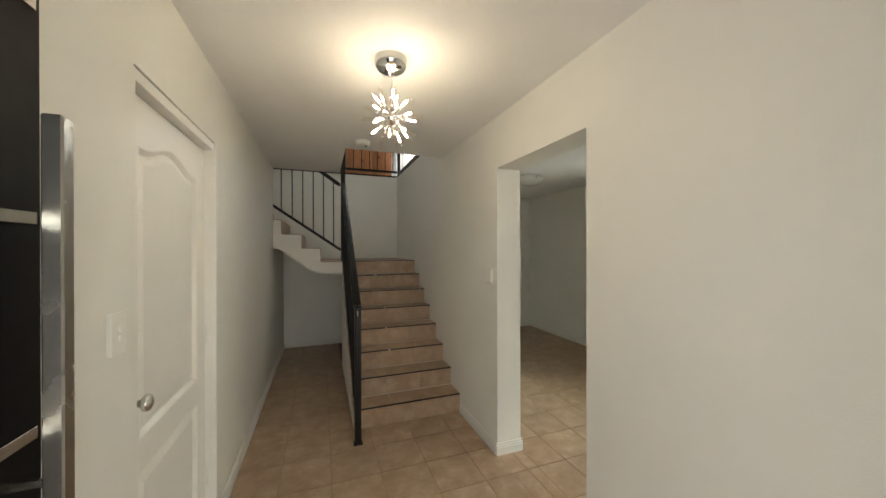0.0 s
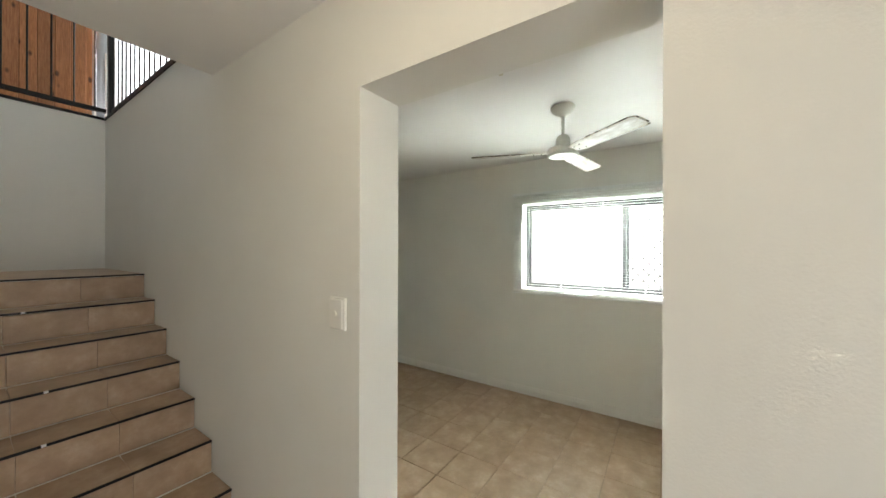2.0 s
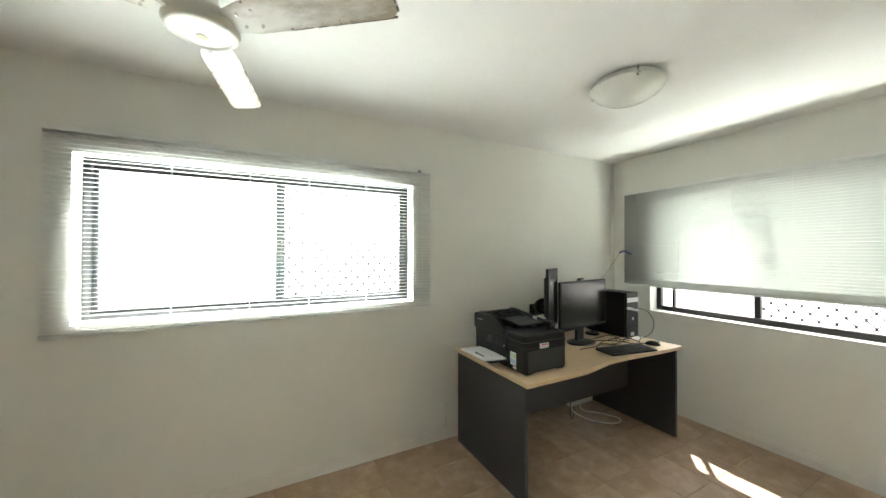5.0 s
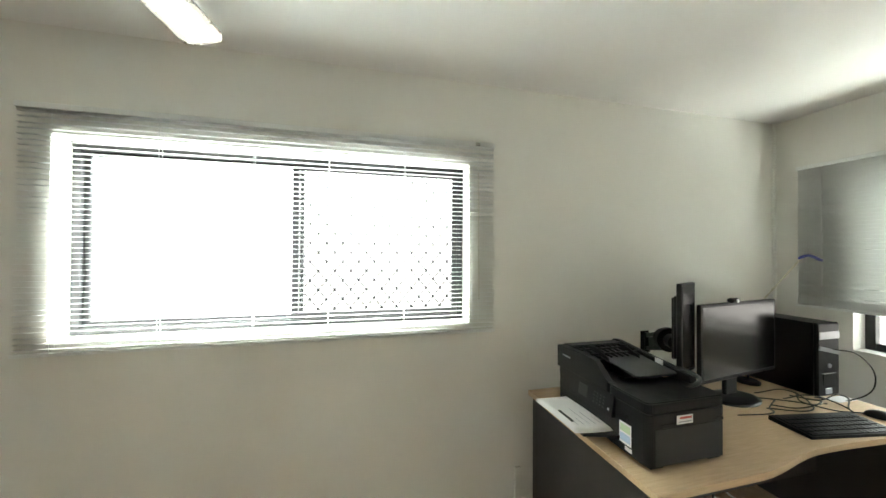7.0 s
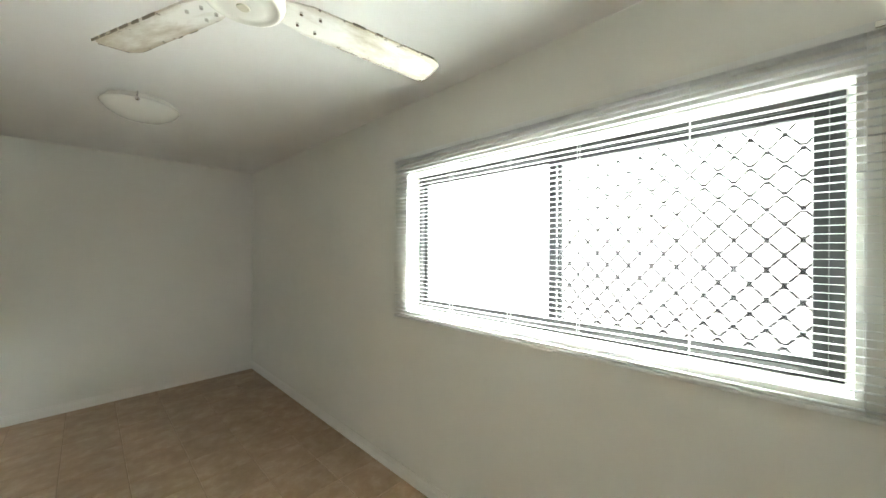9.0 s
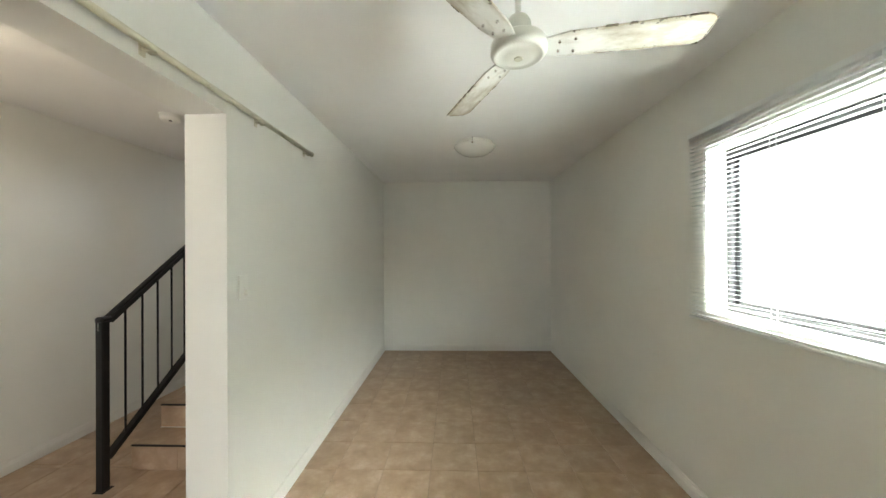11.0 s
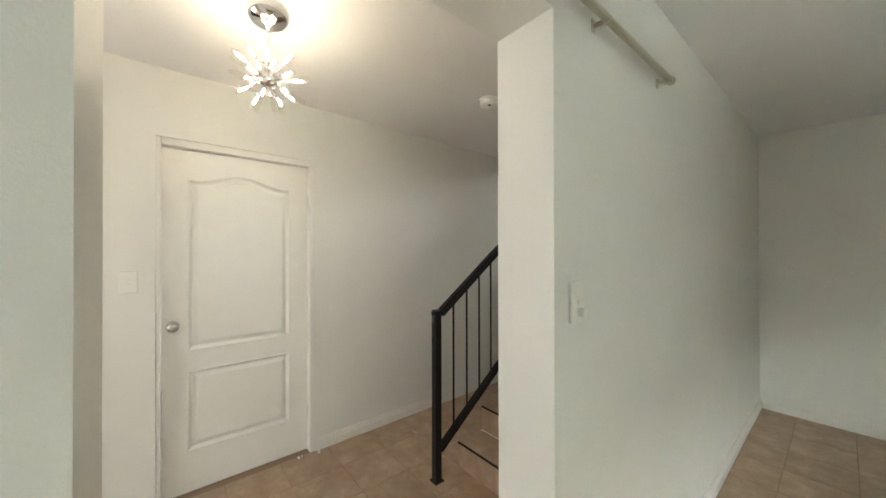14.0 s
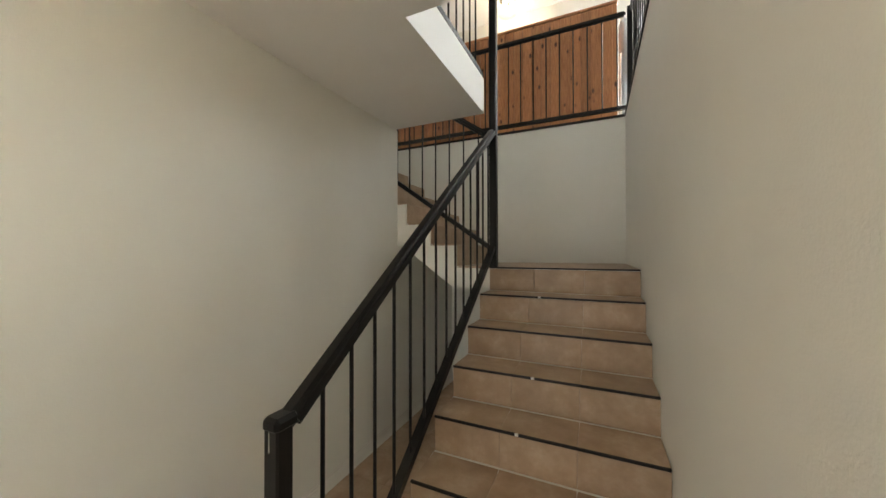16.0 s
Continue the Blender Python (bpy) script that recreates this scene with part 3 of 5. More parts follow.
part("scuff", blk((RX - 0.005, 3.1172, 0.985), (RX - 0.001, 3.1182, 1.032), 0.0003), STEEL, low_rail, "worn bare-metal scuff")
bm = blk((RX - 0.028, 3.113, 1.030), (RX + 0.028, 3.182, 1.066), 0.010)
part("end_cap", bm, BLACK, low_rail)
bm = blk((RX - 0.027, 4.948, LAND - 0.02), (RX + 0.027, 5.002, 3.735), 0.004)
tagged(part("stair_post", bm, BLACK), "tall black steel post where the stair railings meet", "post")
railing("upper_stair_railing", (0.560, 4.975, 0.0), (-1.23, 4.975, 1.235), 1.49, 2.318, 14, "black painted steel railing rising beside the upper flight", 0.087, 0.1208)
railing("landing_railing", (XH + 0.01, YB + 0.035, UP), (-1.35, YB + 0.035, UP), 0.085, 0.965, 22, "black painted steel balustrade along the upper landing", 0.072, 0.1293)
railing("void_railing_east", (XH + 0.06, 3.75, UP), (XH + 0.06, YB + 0.0, UP), 0.085, 0.965, 18, "black painted steel balustrade on the east edge of the void", 0.10, 0.122)
railing("void_railing_west", (VX - 0.03, 3.75, UP), (VX - 0.03, SY + 0.02, UP), 0.04, 0.965, 9, "black painted steel balustrade on the west edge of the void", 0.10, 0.118)
for x in (XH + 0.02,):
    tagged(part("corner_post", blk((x, YB + 0.012, UP), (x + 0.045, YB + 0.057, UP + 1.02), 0.003), BLACK), "black steel corner post of the balustrade", "post")
structure("trim", blk((-1.4, YB - 0.008, UP - 0.012), (XH - 0.002, YB + 0.004, UP + 0.012)), BLACK, "black edge strip along the upper floor")
structure("trim_east", blk((XH - 0.008, VY, UP - 0.012), (XH + 0.004, YB - 0.01, UP + 0.012)), BLACK, "black edge strip along the upper floor")

# pine-lined half wall on the upper floor
PY, PX1, PX2, PZ = 6.235, -1.5, 1.475, 3.93
pine = structure("pine_wall", blk((PX1, PY + 0.014, UP), (PX2, PY + 0.06, PZ - 0.03)), PINE, "half-height wall lined with knotty pine boards")
structure("pine_capping", blk((PX1 - 0.005, PY - 0.008, PZ - 0.03), (PX2 + 0.005, PY + 0.07, PZ), 0.004), PINE, "pine capping rail")

# upper floor: glazed door and lamp
upw = structure("window_3", blk((UWX1 + 0.002, UY + 0.02, UWZ1 + 0.002), (UWX1 + 0.05, UY + 0.07, UWZ2 - 0.002)), TRIM, "bright glazed door on the upper floor")
part("frame", blk((UWX2 - 0.05, UY + 0.02, UWZ1 + 0.002), (UWX2 - 0.002, UY + 0.07, UWZ2 - 0.002)), TRIM, upw)
part("frame", blk((UWX1 + 0.051, UY + 0.02, UWZ2 - 0.05), (UWX2 - 0.051, UY + 0.07, UWZ2 - 0.002)), TRIM, upw)
p = part("pane", blk((UWX1 + 0.051, UY + 0.04, UWZ1 + 0.002), (UWX2 - 0.051, UY + 0.046, UWZ2 - 0.051)), PANE, upw)
p.visible_shadow = False
structure("door_3", blk((1.62, UY - 0.03, UP), (1.93, UY - 0.003, 4.75), 0.003), DOORPAINT, "narrow white upper door leaf")
ib = thing("ironing_board", (1.55, 6.38, UP), "pale grey folded ironing board standing by the pine wall", "ironing board")
ring = [(1.605, UP + 0.06), (1.605, 3.62)] + [(1.55 + 0.055 * math.cos(radians(a)), 3.70 + 0.11 * math.sin(radians(a))) for a in range(0, 181, 20)] + [(1.495, 3.62), (1.495, UP + 0.06)]
part("board", B_prism(bmesh.new(), ring, "y", 6.36, 6.395), SILVER, ib, "", True)
for x in (1.513, 1.587):
    part("leg", B_rod(bmesh.new(), (x, 6.345, UP + 0.02), (x, 6.348, 3.45), 0.009, 10), TRIM, ib, "white tube leg", True)
    part("foot", B_rod(bmesh.new(), (x - 0.022, 6.345, UP + 0.02), (x + 0.022, 6.345, UP + 0.02), 0.02, 14), PLASTIC, ib, "black rubber foot", True)
ULX, ULY = 0.13, 7.3
lamp3 = thing("upper_ceiling_light", (ULX, ULY, ROOF), "lit clear glass ceiling light with warm bulbs", "ceiling light")
part("canopy", B_lathe(bmesh.new(), [(0, 0), (0.11, 0), (0.11, -0.03), (0.05, -0.05), (0, -0.05)], (ULX, ULY, ROOF), 24), CHROME, lamp3, "chrome canopy", True)
part("shade", B_lathe(bmesh.new(), [(0.09, -0.05), (0.14, -0.09), (0.16, -0.15), (0.13, -0.22), (0.06, -0.26), (0, -0.265)], (ULX, ULY, ROOF), 28), BULBGLASS, lamp3, "clear glass bowl", True)
for a in (0, 120, 240):
    c = (ULX + 0.06 * math.cos(radians(a)), ULY + 0.06 * math.sin(radians(a)), ROOF - 0.13)
    part("bulb", B_lathe(bmesh.new(), [(0, -0.035), (0.02, -0.028), (0.028, 0), (0.018, 0.03), (0.012, 0.06), (0, 0.06)], c, 14), LITDOME, lamp3, "lit bulb", True)

# ---------------------------------------------------------------- hall fixtures
PXc, PYc, PZc = 0.660, 2.172, 2.168
pend = thing("pendant_light", (PXc, PYc, CEIL), "chrome starburst pendant light with lit glass droplets", "pendant light")
part("canopy", B_lathe(bmesh.new(), [(0, 0), (0.080, 0), (0.082, -0.006), (0.082, -0.026), (0.077, -0.046), (0.058, -0.064), (0.030, -0.074), (0.010, -0.078), (0.006, -0.088), (0, -0.088)], (PXc, PYc, CEIL), 40), CHROME, pend, "polished chrome dome canopy", True)
tube("cord", [(PXc, PYc, CEIL - 0.08), (PXc + 0.006, PYc, CEIL - 0.12), (PXc - 0.004, PYc + 0.004, CEIL - 0.18), (PXc, PYc, PZc + 0.03)], 0.0022, STEEL, pend)
bm = bmesh.new()
bmesh.ops.create_uvsphere(bm, u_segments=24, v_segments=14, radius=0.042, matrix=Matrix.Translation((PXc, PYc, PZc)))
part("hub", bm, CHROME, pend, "chrome ball", True)
rng = random.Random(4)
arm_mesh = mesh_of("arm", B_rod(B_rod(bmesh.new(), (0, 0, 0.03), (0, 0, 0.062), 0.0022, 6), (0, 0, 0.060), (0, 0, 0.076), 0.0062, 10), CHROME, True)
drop_mesh = mesh_of("glass_droplet", B_lathe(bmesh.new(), [(0.0058, 0.074), (0.0062, 0.082), (0.0086, 0.116), (0.0084, 0.126), (0.0048, 0.134), (0, 0.137)], (0, 0, 0), 12), BULBGLASS, True)
fil_mesh = mesh_of("bulb", B_lathe(bmesh.new(), [(0, 0.080), (0.0022, 0.083), (0.0038, 0.100), (0.0038, 0.110), (0.0025, 0.116), (0, 0.119)], (0, 0, 0), 10), LIT, True)
N_ARM = 30
for i in range(N_ARM):
    zz = 1 - 2 * (i + 0.5) / N_ARM
    ph = i * 2.39996 + rng.uniform(-0.15, 0.15)
    d = Vector((math.sqrt(1 - zz * zz) * math.cos(ph), math.sqrt(1 - zz * zz) * math.sin(ph), zz))
    m = Matrix.Translation((PXc, PYc, PZc)) @ d.to_track_quat("Z", "Y").to_matrix().to_4x4() @ Matrix.Scale(rng.uniform(1.02, 1.30), 4)
    for k, me in enumerate((arm_mesh, drop_mesh, fil_mesh)):
        if k == 2 and i % 2 == 1 and i > 3:
            continue
        o = new(me.name, me)
        o.parent = pend
        o.matrix_parent_inverse = pend.matrix_basis.inverted()
        o.matrix_basis = m

sm = thing("smoke_alarm", (0.678, 3.535, CEIL), "round white plastic smoke alarm on the ceiling", "smoke alarm")
part("base_plate", B_lathe(bmesh.new(), [(0, 0), (0.068, 0), (0.068, -0.008), (0, -0.008)], (0.678, 3.535, CEIL), 36), SWITCH, sm, "", False)
part("cover", B_lathe(bmesh.new(), [(0.060, -0.008), (0.063, -0.022), (0.060, -0.038), (0.048, -0.046), (0.015, -0.049), (0, -0.049)], (0.678, 3.535, CEIL), 36), SWITCH, sm, "", True)
part("test_button", B_lathe(bmesh.new(), [(0.010, -0.047), (0.010, -0.051), (0, -0.052)], (0.700, 3.512, CEIL), 14), PLASTIC2, sm)


def switch(place, normal, w, h, rockers, label):
    """A wall switch; normal is +1 or -1 along x."""
    x, y, z = place
    sw = thing("light_switch", place, label, "light switch")
    a, b = sorted((x, x + normal * 0.012))
    part("plate", blk((a, y - w / 2, z - h / 2), (b, y + w / 2, z + h / 2), 0.0025), SWITCH, sw)
    for i in range(rockers):
        zc = z + (i - (rockers - 1) / 2) * 0.026
        a2, b2 = sorted((x + normal * 0.0122, x + normal * 0.018))
        part("rocker", blk((a2, y - 0.006, zc - 0.008), (b2, y + 0.006, zc + 0.008), 0.0015), SWITCH, sw)
    return sw


switch((XL, 1.684, 1.272), 1, 0.073, 0.116, 2, "white double light switch on the cream hall wall")
sw2 = switch((XH, 2.745, 1.30), -1, 0.082, 0.116, 0, "thick white light switch on the cream wall beside the opening")
part("cover", blk((XH - 0.020, 2.708, 1.246), (XH - 0.0122, 2.782, 1.354), 0.004), SWITCH, sw2)
part("button", B_rod(bmesh.new(), (XH - 0.0201, 2.745, 1.302), (XH - 0.0255, 2.745, 1.302), 0.0085, 20), SWITCH, sw2)
sw3 = switch((XR, 2.744, 1.29), 1, 0.066, 0.118, 1, "white fan speed switch on the office wall")
bm = bmesh.new()
B_lathe(bm, [(0.013, 0), (0.012, 0.018), (0, 0.019)], (0, 0, 0), 16)
bm.transform(Matrix.Translation((XR + 0.012, 2.752, 1.262)) @ Matrix.Rotation(radians(90), 4, "Y"))
part("dial", bm, SWITCH, sw3)

# ---------------------------------------------------------------- office: window on the east wall
def frame_ring(bm, plane, d0, d1, a0, a1, z0, z1, w):
    """A rectangular frame: plane 'x' spans y, plane 'y' spans x."""
    def add(p0, p1, q0, q1):
        if plane == "x":
            B_box(bm, (d0, p0, q0), (d1, p1, q1), 0.002)
        else:
            B_box(bm, (p0, d0, q0), (p1, d1, q1), 0.002)
    add(a0, a0 + w, z0, z1), add(a1 - w, a1, z0, z1)
    add(a0 + w, a1 - w, z0, z0 + w), add(a0 + w, a1 - w, z1 - w, z1)
    return bm


def diamond_grille(bm, plane, d, a0, a1, z0, z1, pa, pz, ca, cz, w):
    """Expanded-metal screen: crossing strands of pitch pa by pz through (ca, cz), cut to the opening, with a knuckle at each crossing."""
    def pt(a, z):
        return (d, a, z) if plane == "x" else (a, d, z)
    slope = pz / pa
    n = int((a1 - a0) / pa + (z1 - z0) / pz) + 4
    for sgn in (1, -1):
        for k in range(-n, n + 1):
            # strand: z = cz + sgn * slope * (a - ca) + k * pz
            lo, hi = a0, a1
            ends = sorted(((z0 - cz - k * pz) / (sgn * slope) + ca, (z1 - cz - k * pz) / (sgn * slope) + ca))
            lo, hi = max(lo, ends[0]), min(hi, ends[1])
            if hi - lo > 0.008:
                B_bar(bm, pt(lo, cz + sgn * slope * (lo - ca) + k * pz), pt(hi, cz + sgn * slope * (hi - ca) + k * pz), 0.003, w)
    for i in range(-n, n + 1):
        for j in range(-n, n + 1):
            a, z = ca + (i + 0.5 * (j % 2)) * pa, cz + j * pz / 2
            if a0 < a < a1 and z0 < z < z1:
                h = (0.003, 0.0068, 0.0115) if plane == "x" else (0.0068, 0.003, 0.0115)
                c = pt(a, z)
                B_box(bm, [c[q] - h[q] for q in range(3)], [c[q] + h[q] for q in range(3)])
    return bm


FXw = XW + 0.105
win = structure("window_1", frame_ring(bmesh.new(), "x", FXw, FXw + 0.045, WY1 + 0.003, WY2 - 0.003, WZ1 + 0.004, WZ2 - 0.003, 0.032), ALU, "black aluminium sliding window with a diamond security grille")
MULL = 2.083
part("left_sash", frame_ring(bmesh.new(), "x", FXw + 0.024, FXw + 0.042, MULL - 0.02, WY2 - 0.036, WZ1 + 0.037, WZ2 - 0.036, 0.022), ALU, win)
part("right_sash", frame_ring(bmesh.new(), "x", FXw + 0.002, FXw + 0.022, WY1 + 0.036, MULL + 0.035, WZ1 + 0.037, WZ2 - 0.036, 0.032), ALU, win)
g1 = part("pane", blk((FXw + 0.031, MULL + 0.002, WZ1 + 0.059), (FXw + 0.035, WY2 - 0.058, WZ2 - 0.058)), PANE, win)
g2 = part("pane", blk((FXw + 0.010, WY1 + 0.068, WZ1 + 0.069), (FXw + 0.014, MULL + 0.002, WZ2 - 0.068)), PANE, win)
g1.visible_shadow = g2.visible_shadow = False
part("security_grille", diamond_grille(bmesh.new(), "x", FXw + 0.055, WY1 + 0.05, MULL + 0.03, WZ1 + 0.045, WZ2 - 0.045, 0.0856, 0.1022, 1.308, 1.912, 0.0066), ALU, win, "black diamond-pattern security grille")
part("window_sill", blk((XW - 0.004, WY1 + 0.003, WZ1 - 0.001), (FXw - 0.002, WY2 - 0.003, WZ1 + 0.0035)), TRIM, win)
# backdrop boards glow: outdoor daylight is put into their colour
structure("backdrop", blk((5.6, -1.6, -0.15), (5.62, 6.4, 3.2)), YARD, "glowing backdrop of an over-bright yard and paling fence outside")
structure("backdrop_south", blk((1.6, -3.92, -0.15), (5.58, -3.9, 3.2)), YARD2, "glowing backdrop of an over-bright yard outside")
structure("backdrop_upper", blk((0.6, 8.6, 2.0), (4.6, 8.62, 6.0)), SKYGLOW, "white glowing backdrop for the sky outside the upper floor")


def slat_mesh(name, length, w=0.025, arc=0.0022, tilt=0.0, axis="y"):
    """One curved blind slat, centred on the origin."""
    bm = bmesh.new()
    prof = []
    for k in range(5):
        s = k / 4 - 0.5
        prof.append((s * w, arc * (1 - 4 * s * s)))
    full = prof + [(a, z - 0.0005) for a, z in reversed(prof)]
    ct, st = math.cos(tilt), math.sin(tilt)
    full = [(a * ct - z * st, a * st + z * ct) for a, z in full]
    B_prism(bm, full, axis, -length / 2, length / 2)
    return mesh_of(name, bm, BLIND, True)


def blind(name, plane, d, a0, a1, top, bottom, tilt, pitch, label, stack=0, w=0.025):
    """A venetian blind: head rail, slats, bottom rail, ladder cords and a wand."""
    mid = (a0 + a1) / 2
    place = (d, mid, top) if plane == "x" else (mid, d, top)
    root = thing(name, place, label, "venetian blind")
    L = a1 - a0

    def b(n, da, db, p0, p1, z0, z1, mat, bev=0.002):
        if plane == "x":
            return part(n, blk((d + da, p0, z0), (d + db, p1, z1), bev), mat, root)
        return part(n, blk((p0, d + da, z0), (p1, d + db, z1), bev), mat, root)
    b("head_rail", -0.014, 0.014, a0, a1, top - 0.026, top, BLIND)
    b("bottom_rail", -0.012, 0.012, a0 - 0.004, a1 + 0.004, bottom, bottom + 0.014, BLIND)
    me = slat_mesh("slat", L - 0.006, w, w * 0.05, tilt, "y" if plane == "x" else "x")
    z = top - 0.036
    r = random.Random(8)
    while z > bottom + 0.022 + stack * 0.004:
        o = new("slat", me)
        o.parent = root
        o.matrix_parent_inverse = root.matrix_basis.inverted()
        o.location = (d, mid, z) if plane == "x" else (mid, d, z)
        o.rotation_euler = (r.uniform(-0.0012, 0.0012), 0, 0) if plane == "x" else (0, r.uniform(-0.0012, 0.0012), 0)
        z -= pitch
    for k in range(stack):
        o = new("slat", me)
        o.parent = root
        o.matrix_parent_inverse = root.matrix_basis.inverted()
        o.location = (d, mid, bottom + 0.018 + 0.004 * k) if plane == "x" else (mid, d, bottom + 0.018 + 0.004 * k)
    for s in (0.06, 0.24, 0.42, 0.58, 0.76, 0.94) if L > 1.5 else (0.1, 0.5, 0.9):
        a = a0 + L * s
        for off in (-0.0135, 0.0135):
            c0, c1 = ((d + off, a, bottom + 0.01), (d + off, a, top - 0.02)) if plane == "x" else ((a, d + off, bottom + 0.01), (a, d + off, top - 0.02))
            part("ladder_cord", B_rod(bmesh.new(), c0, c1, 0.0011, 5), BLIND, root)
    return root


b1 = blind("venetian_blind", "x", XW - 0.022, 1.040, 3.148, 2.122, 1.066, radians(-1), 0.0236, "grey-white venetian blind, lowered with its slats open", 0, 0.0215)
part("tilt_wand", B_rod(bmesh.new(), (XW - 0.040, 1.14, 1.95), (XW - 0.041, 1.135, 1.25), 0.004, 8), BULBGLASS, b1, "clear plastic tilt wand")
part("bracket", blk((XW - 0.042, 1.13, 2.10), (XW - 0.037, 1.155, 2.117), 0.001), STEEL, b1)
b2 = blind("venetian_blind", "y", YS + 0.022, 1.80, 4.015, 2.112, 1.152, radians(63), 0.0219, "grey-white venetian blind, half lowered with its slats closed", 10)

# office: window on the south wall
FYw = YS - 0.105
win2 = structure("window_2", frame_ring(bmesh.new(), "y", FYw - 0.045, FYw, SX1 + 0.003, SX2 - 0.003, SZ1 + 0.004, SZ2 - 0.003, 0.045), ALU, "black aluminium sliding window behind a half-lowered blind")
part("mullion", blk((2.96, FYw - 0.043, SZ1 + 0.05), (3.0, FYw - 0.002, SZ2 - 0.05), 0.002), ALU, win2)
part("glazing_bar", blk((3.592, FYw - 0.04, SZ1 + 0.05), (3.614, FYw - 0.004, SZ2 - 0.05), 0.002), ALU, win2)
for a, c in ((SX1 + 0.05, 2.958), (3.002, 3.59), (3.616, SX2 - 0.05)):
    g = part("pane", blk((a, FYw - 0.024, SZ1 + 0.05), (c, FYw - 0.020, SZ2 - 0.05)), PANE, win2)
    g.visible_shadow = False
part("security_grille", diamond_grille(bmesh.new(), "y", FYw - 0.055, SX1 + 0.05, 2.96, SZ1 + 0.05, SZ2 - 0.05, 0.0856, 0.1022, 2.4, 1.5, 0.006), ALU, win2, "black diamond-pattern security grille")
part("window_sill", blk((SX1 + 0.003, FYw + 0.002, SZ1 - 0.001), (SX2 - 0.003, YS + 0.004, SZ1 + 0.0035)), TRIM, win2)

# ---------------------------------------------------------------- office: ceiling fan and lights
FCX, FCY = 2.985, 2.335
fan = thing("ceiling_fan", (FCX, FCY, CEIL), "old white three-blade ceiling fan with grimy blades", "ceiling fan")
part("canopy", B_lathe(bmesh.new(), [(0, 0), (0.072, 0), (0.076, -0.006), (0.075, -0.016), (0.064, -0.036), (0.042, -0.052), (0.022, -0.058), (0.018, -0.068), (0, -0.068)], (FCX, FCY, CEIL), 32), FANWHITE, fan, "", True)
part("down_rod", B_rod(bmesh.new(), (FCX, FCY, CEIL - 0.06), (FCX, FCY, 2.255), 0.0105, 14), FANWHITE, fan, "", True)
part("motor_cover", B_lathe(bmesh.new(), [(0, 2.283), (0.02, 2.282), (0.034, 2.273), (0.044, 2.253), (0.047, 2.207), (0.052, 2.193), (0, 2.193)], (FCX, FCY, 0), 32), FANWHITE, fan, "", True)
part("hub", B_lathe(bmesh.new(), [(0, 2.192), (0.088, 2.192), (0.096, 2.183), (0.098, 2.157), (0.092, 2.143), (0.080, 2.137), (0.076, 2.142), (0.05, 2.135), (0.02, 2.132), (0, 2.132)], (FCX, FCY, 0), 40), FANWHITE, fan, "", True)
part("badge", B_lathe(bmesh.new(), [(0.016, 2.1325), (0.014, 2.1295), (0, 2.129)], (FCX, FCY, 0), 16), BEIGEROD, fan, "yellowed cap")


def blade_mesh():
    out = [(0.09, -0.036), (0.16, -0.052), (0.545, -0.060), (0.564, -0.0585), (0.580, -0.053), (0.591, -0.043), (0.597, -0.030), (0.599, 0.0), (0.597, 0.030), (0.591, 0.043), (0.580, 0.053), (0.564, 0.0585), (0.545, 0.060), (0.16, 0.052), (0.09, 0.036)]
    bm = B_prism(bmesh.new(), out, "z", -0.003, 0.003)
    bm.transform(Matrix.Rotation(radians(-11), 4, "X"))
    return mesh_of("blade", bm, BLADE)


def grime_mesh():
    """Grimy leading edge: a thin, uneven run of dirt along one side and the tip."""
    bm = bmesh.new()
    r = random.Random(3)
    x = 0.27
    while x < 0.57:
        w = r.uniform(0.001, 0.004)
        L = r.uniform(0.03, 0.09)
        B_box(bm, (x, 0.0535 - w * 0.5 + (x - 0.27) * 0.022, -0.0033), (min(x + L,  0.588), 0.0555 + (x - 0.27) * 0.018, 0.0033))
        if r.random() < 0.55:
            B_box(bm, (x, -0.0575 - (x - 0.27) * 0.012, -0.0033), (min(x + L * 0.6,  0.588), -0.0545 + w * 0.3 - (x - 0.27) * 0.018, 0.0033))
        x += L + r.uniform(0.0, 0.02)
    y = -0.04
    while y < 0.04:
        L = r.uniform(0.008, 0.02)
        B_box(bm, (0.595 - r.uniform(0.001, 0.004), y, -0.0033), (0.5975, y + L, 0.0033))
        y += L + r.uniform(0, 0.008)
    bm.transform(Matrix.Rotation(radians(-11), 4, "X"))
    return mesh_of("edge_grime", bm, GRIME)


BLM, GRM = blade_mesh(), grime_mesh()
SCREWS = mesh_of("screw", B_rod(bmesh.new(), (0, 0, -0.0065), (0, 0, 0.0005), 0.0045, 8), STEEL)
for a in (-8.6, 110.6, 231.9):
    m = Matrix.Translation((FCX, FCY, 2.166)) @ Matrix.Rotation(radians(a), 4, "Z")
    o = new("blade", BLM)
    o.parent, o.matrix_parent_inverse, o.matrix_basis = fan, fan.matrix_basis.inverted(), m
    o["label"] = "white blade stained brown at its edges"
    e = new("edge_grime", GRM)
    e.parent, e.matrix_basis = o, Matrix()
    tagged(e, kind="stuff")
    for sx, sy in ((0.135, -0.02), (0.135, 0.02), (0.185, -0.026), (0.185, 0.026)):
        s = new("screw", SCREWS)
        s.parent, s.matrix_basis = o, Matrix.Rotation(radians(-11), 4, "X") @ Matrix.Translation((sx, sy, -0.003))


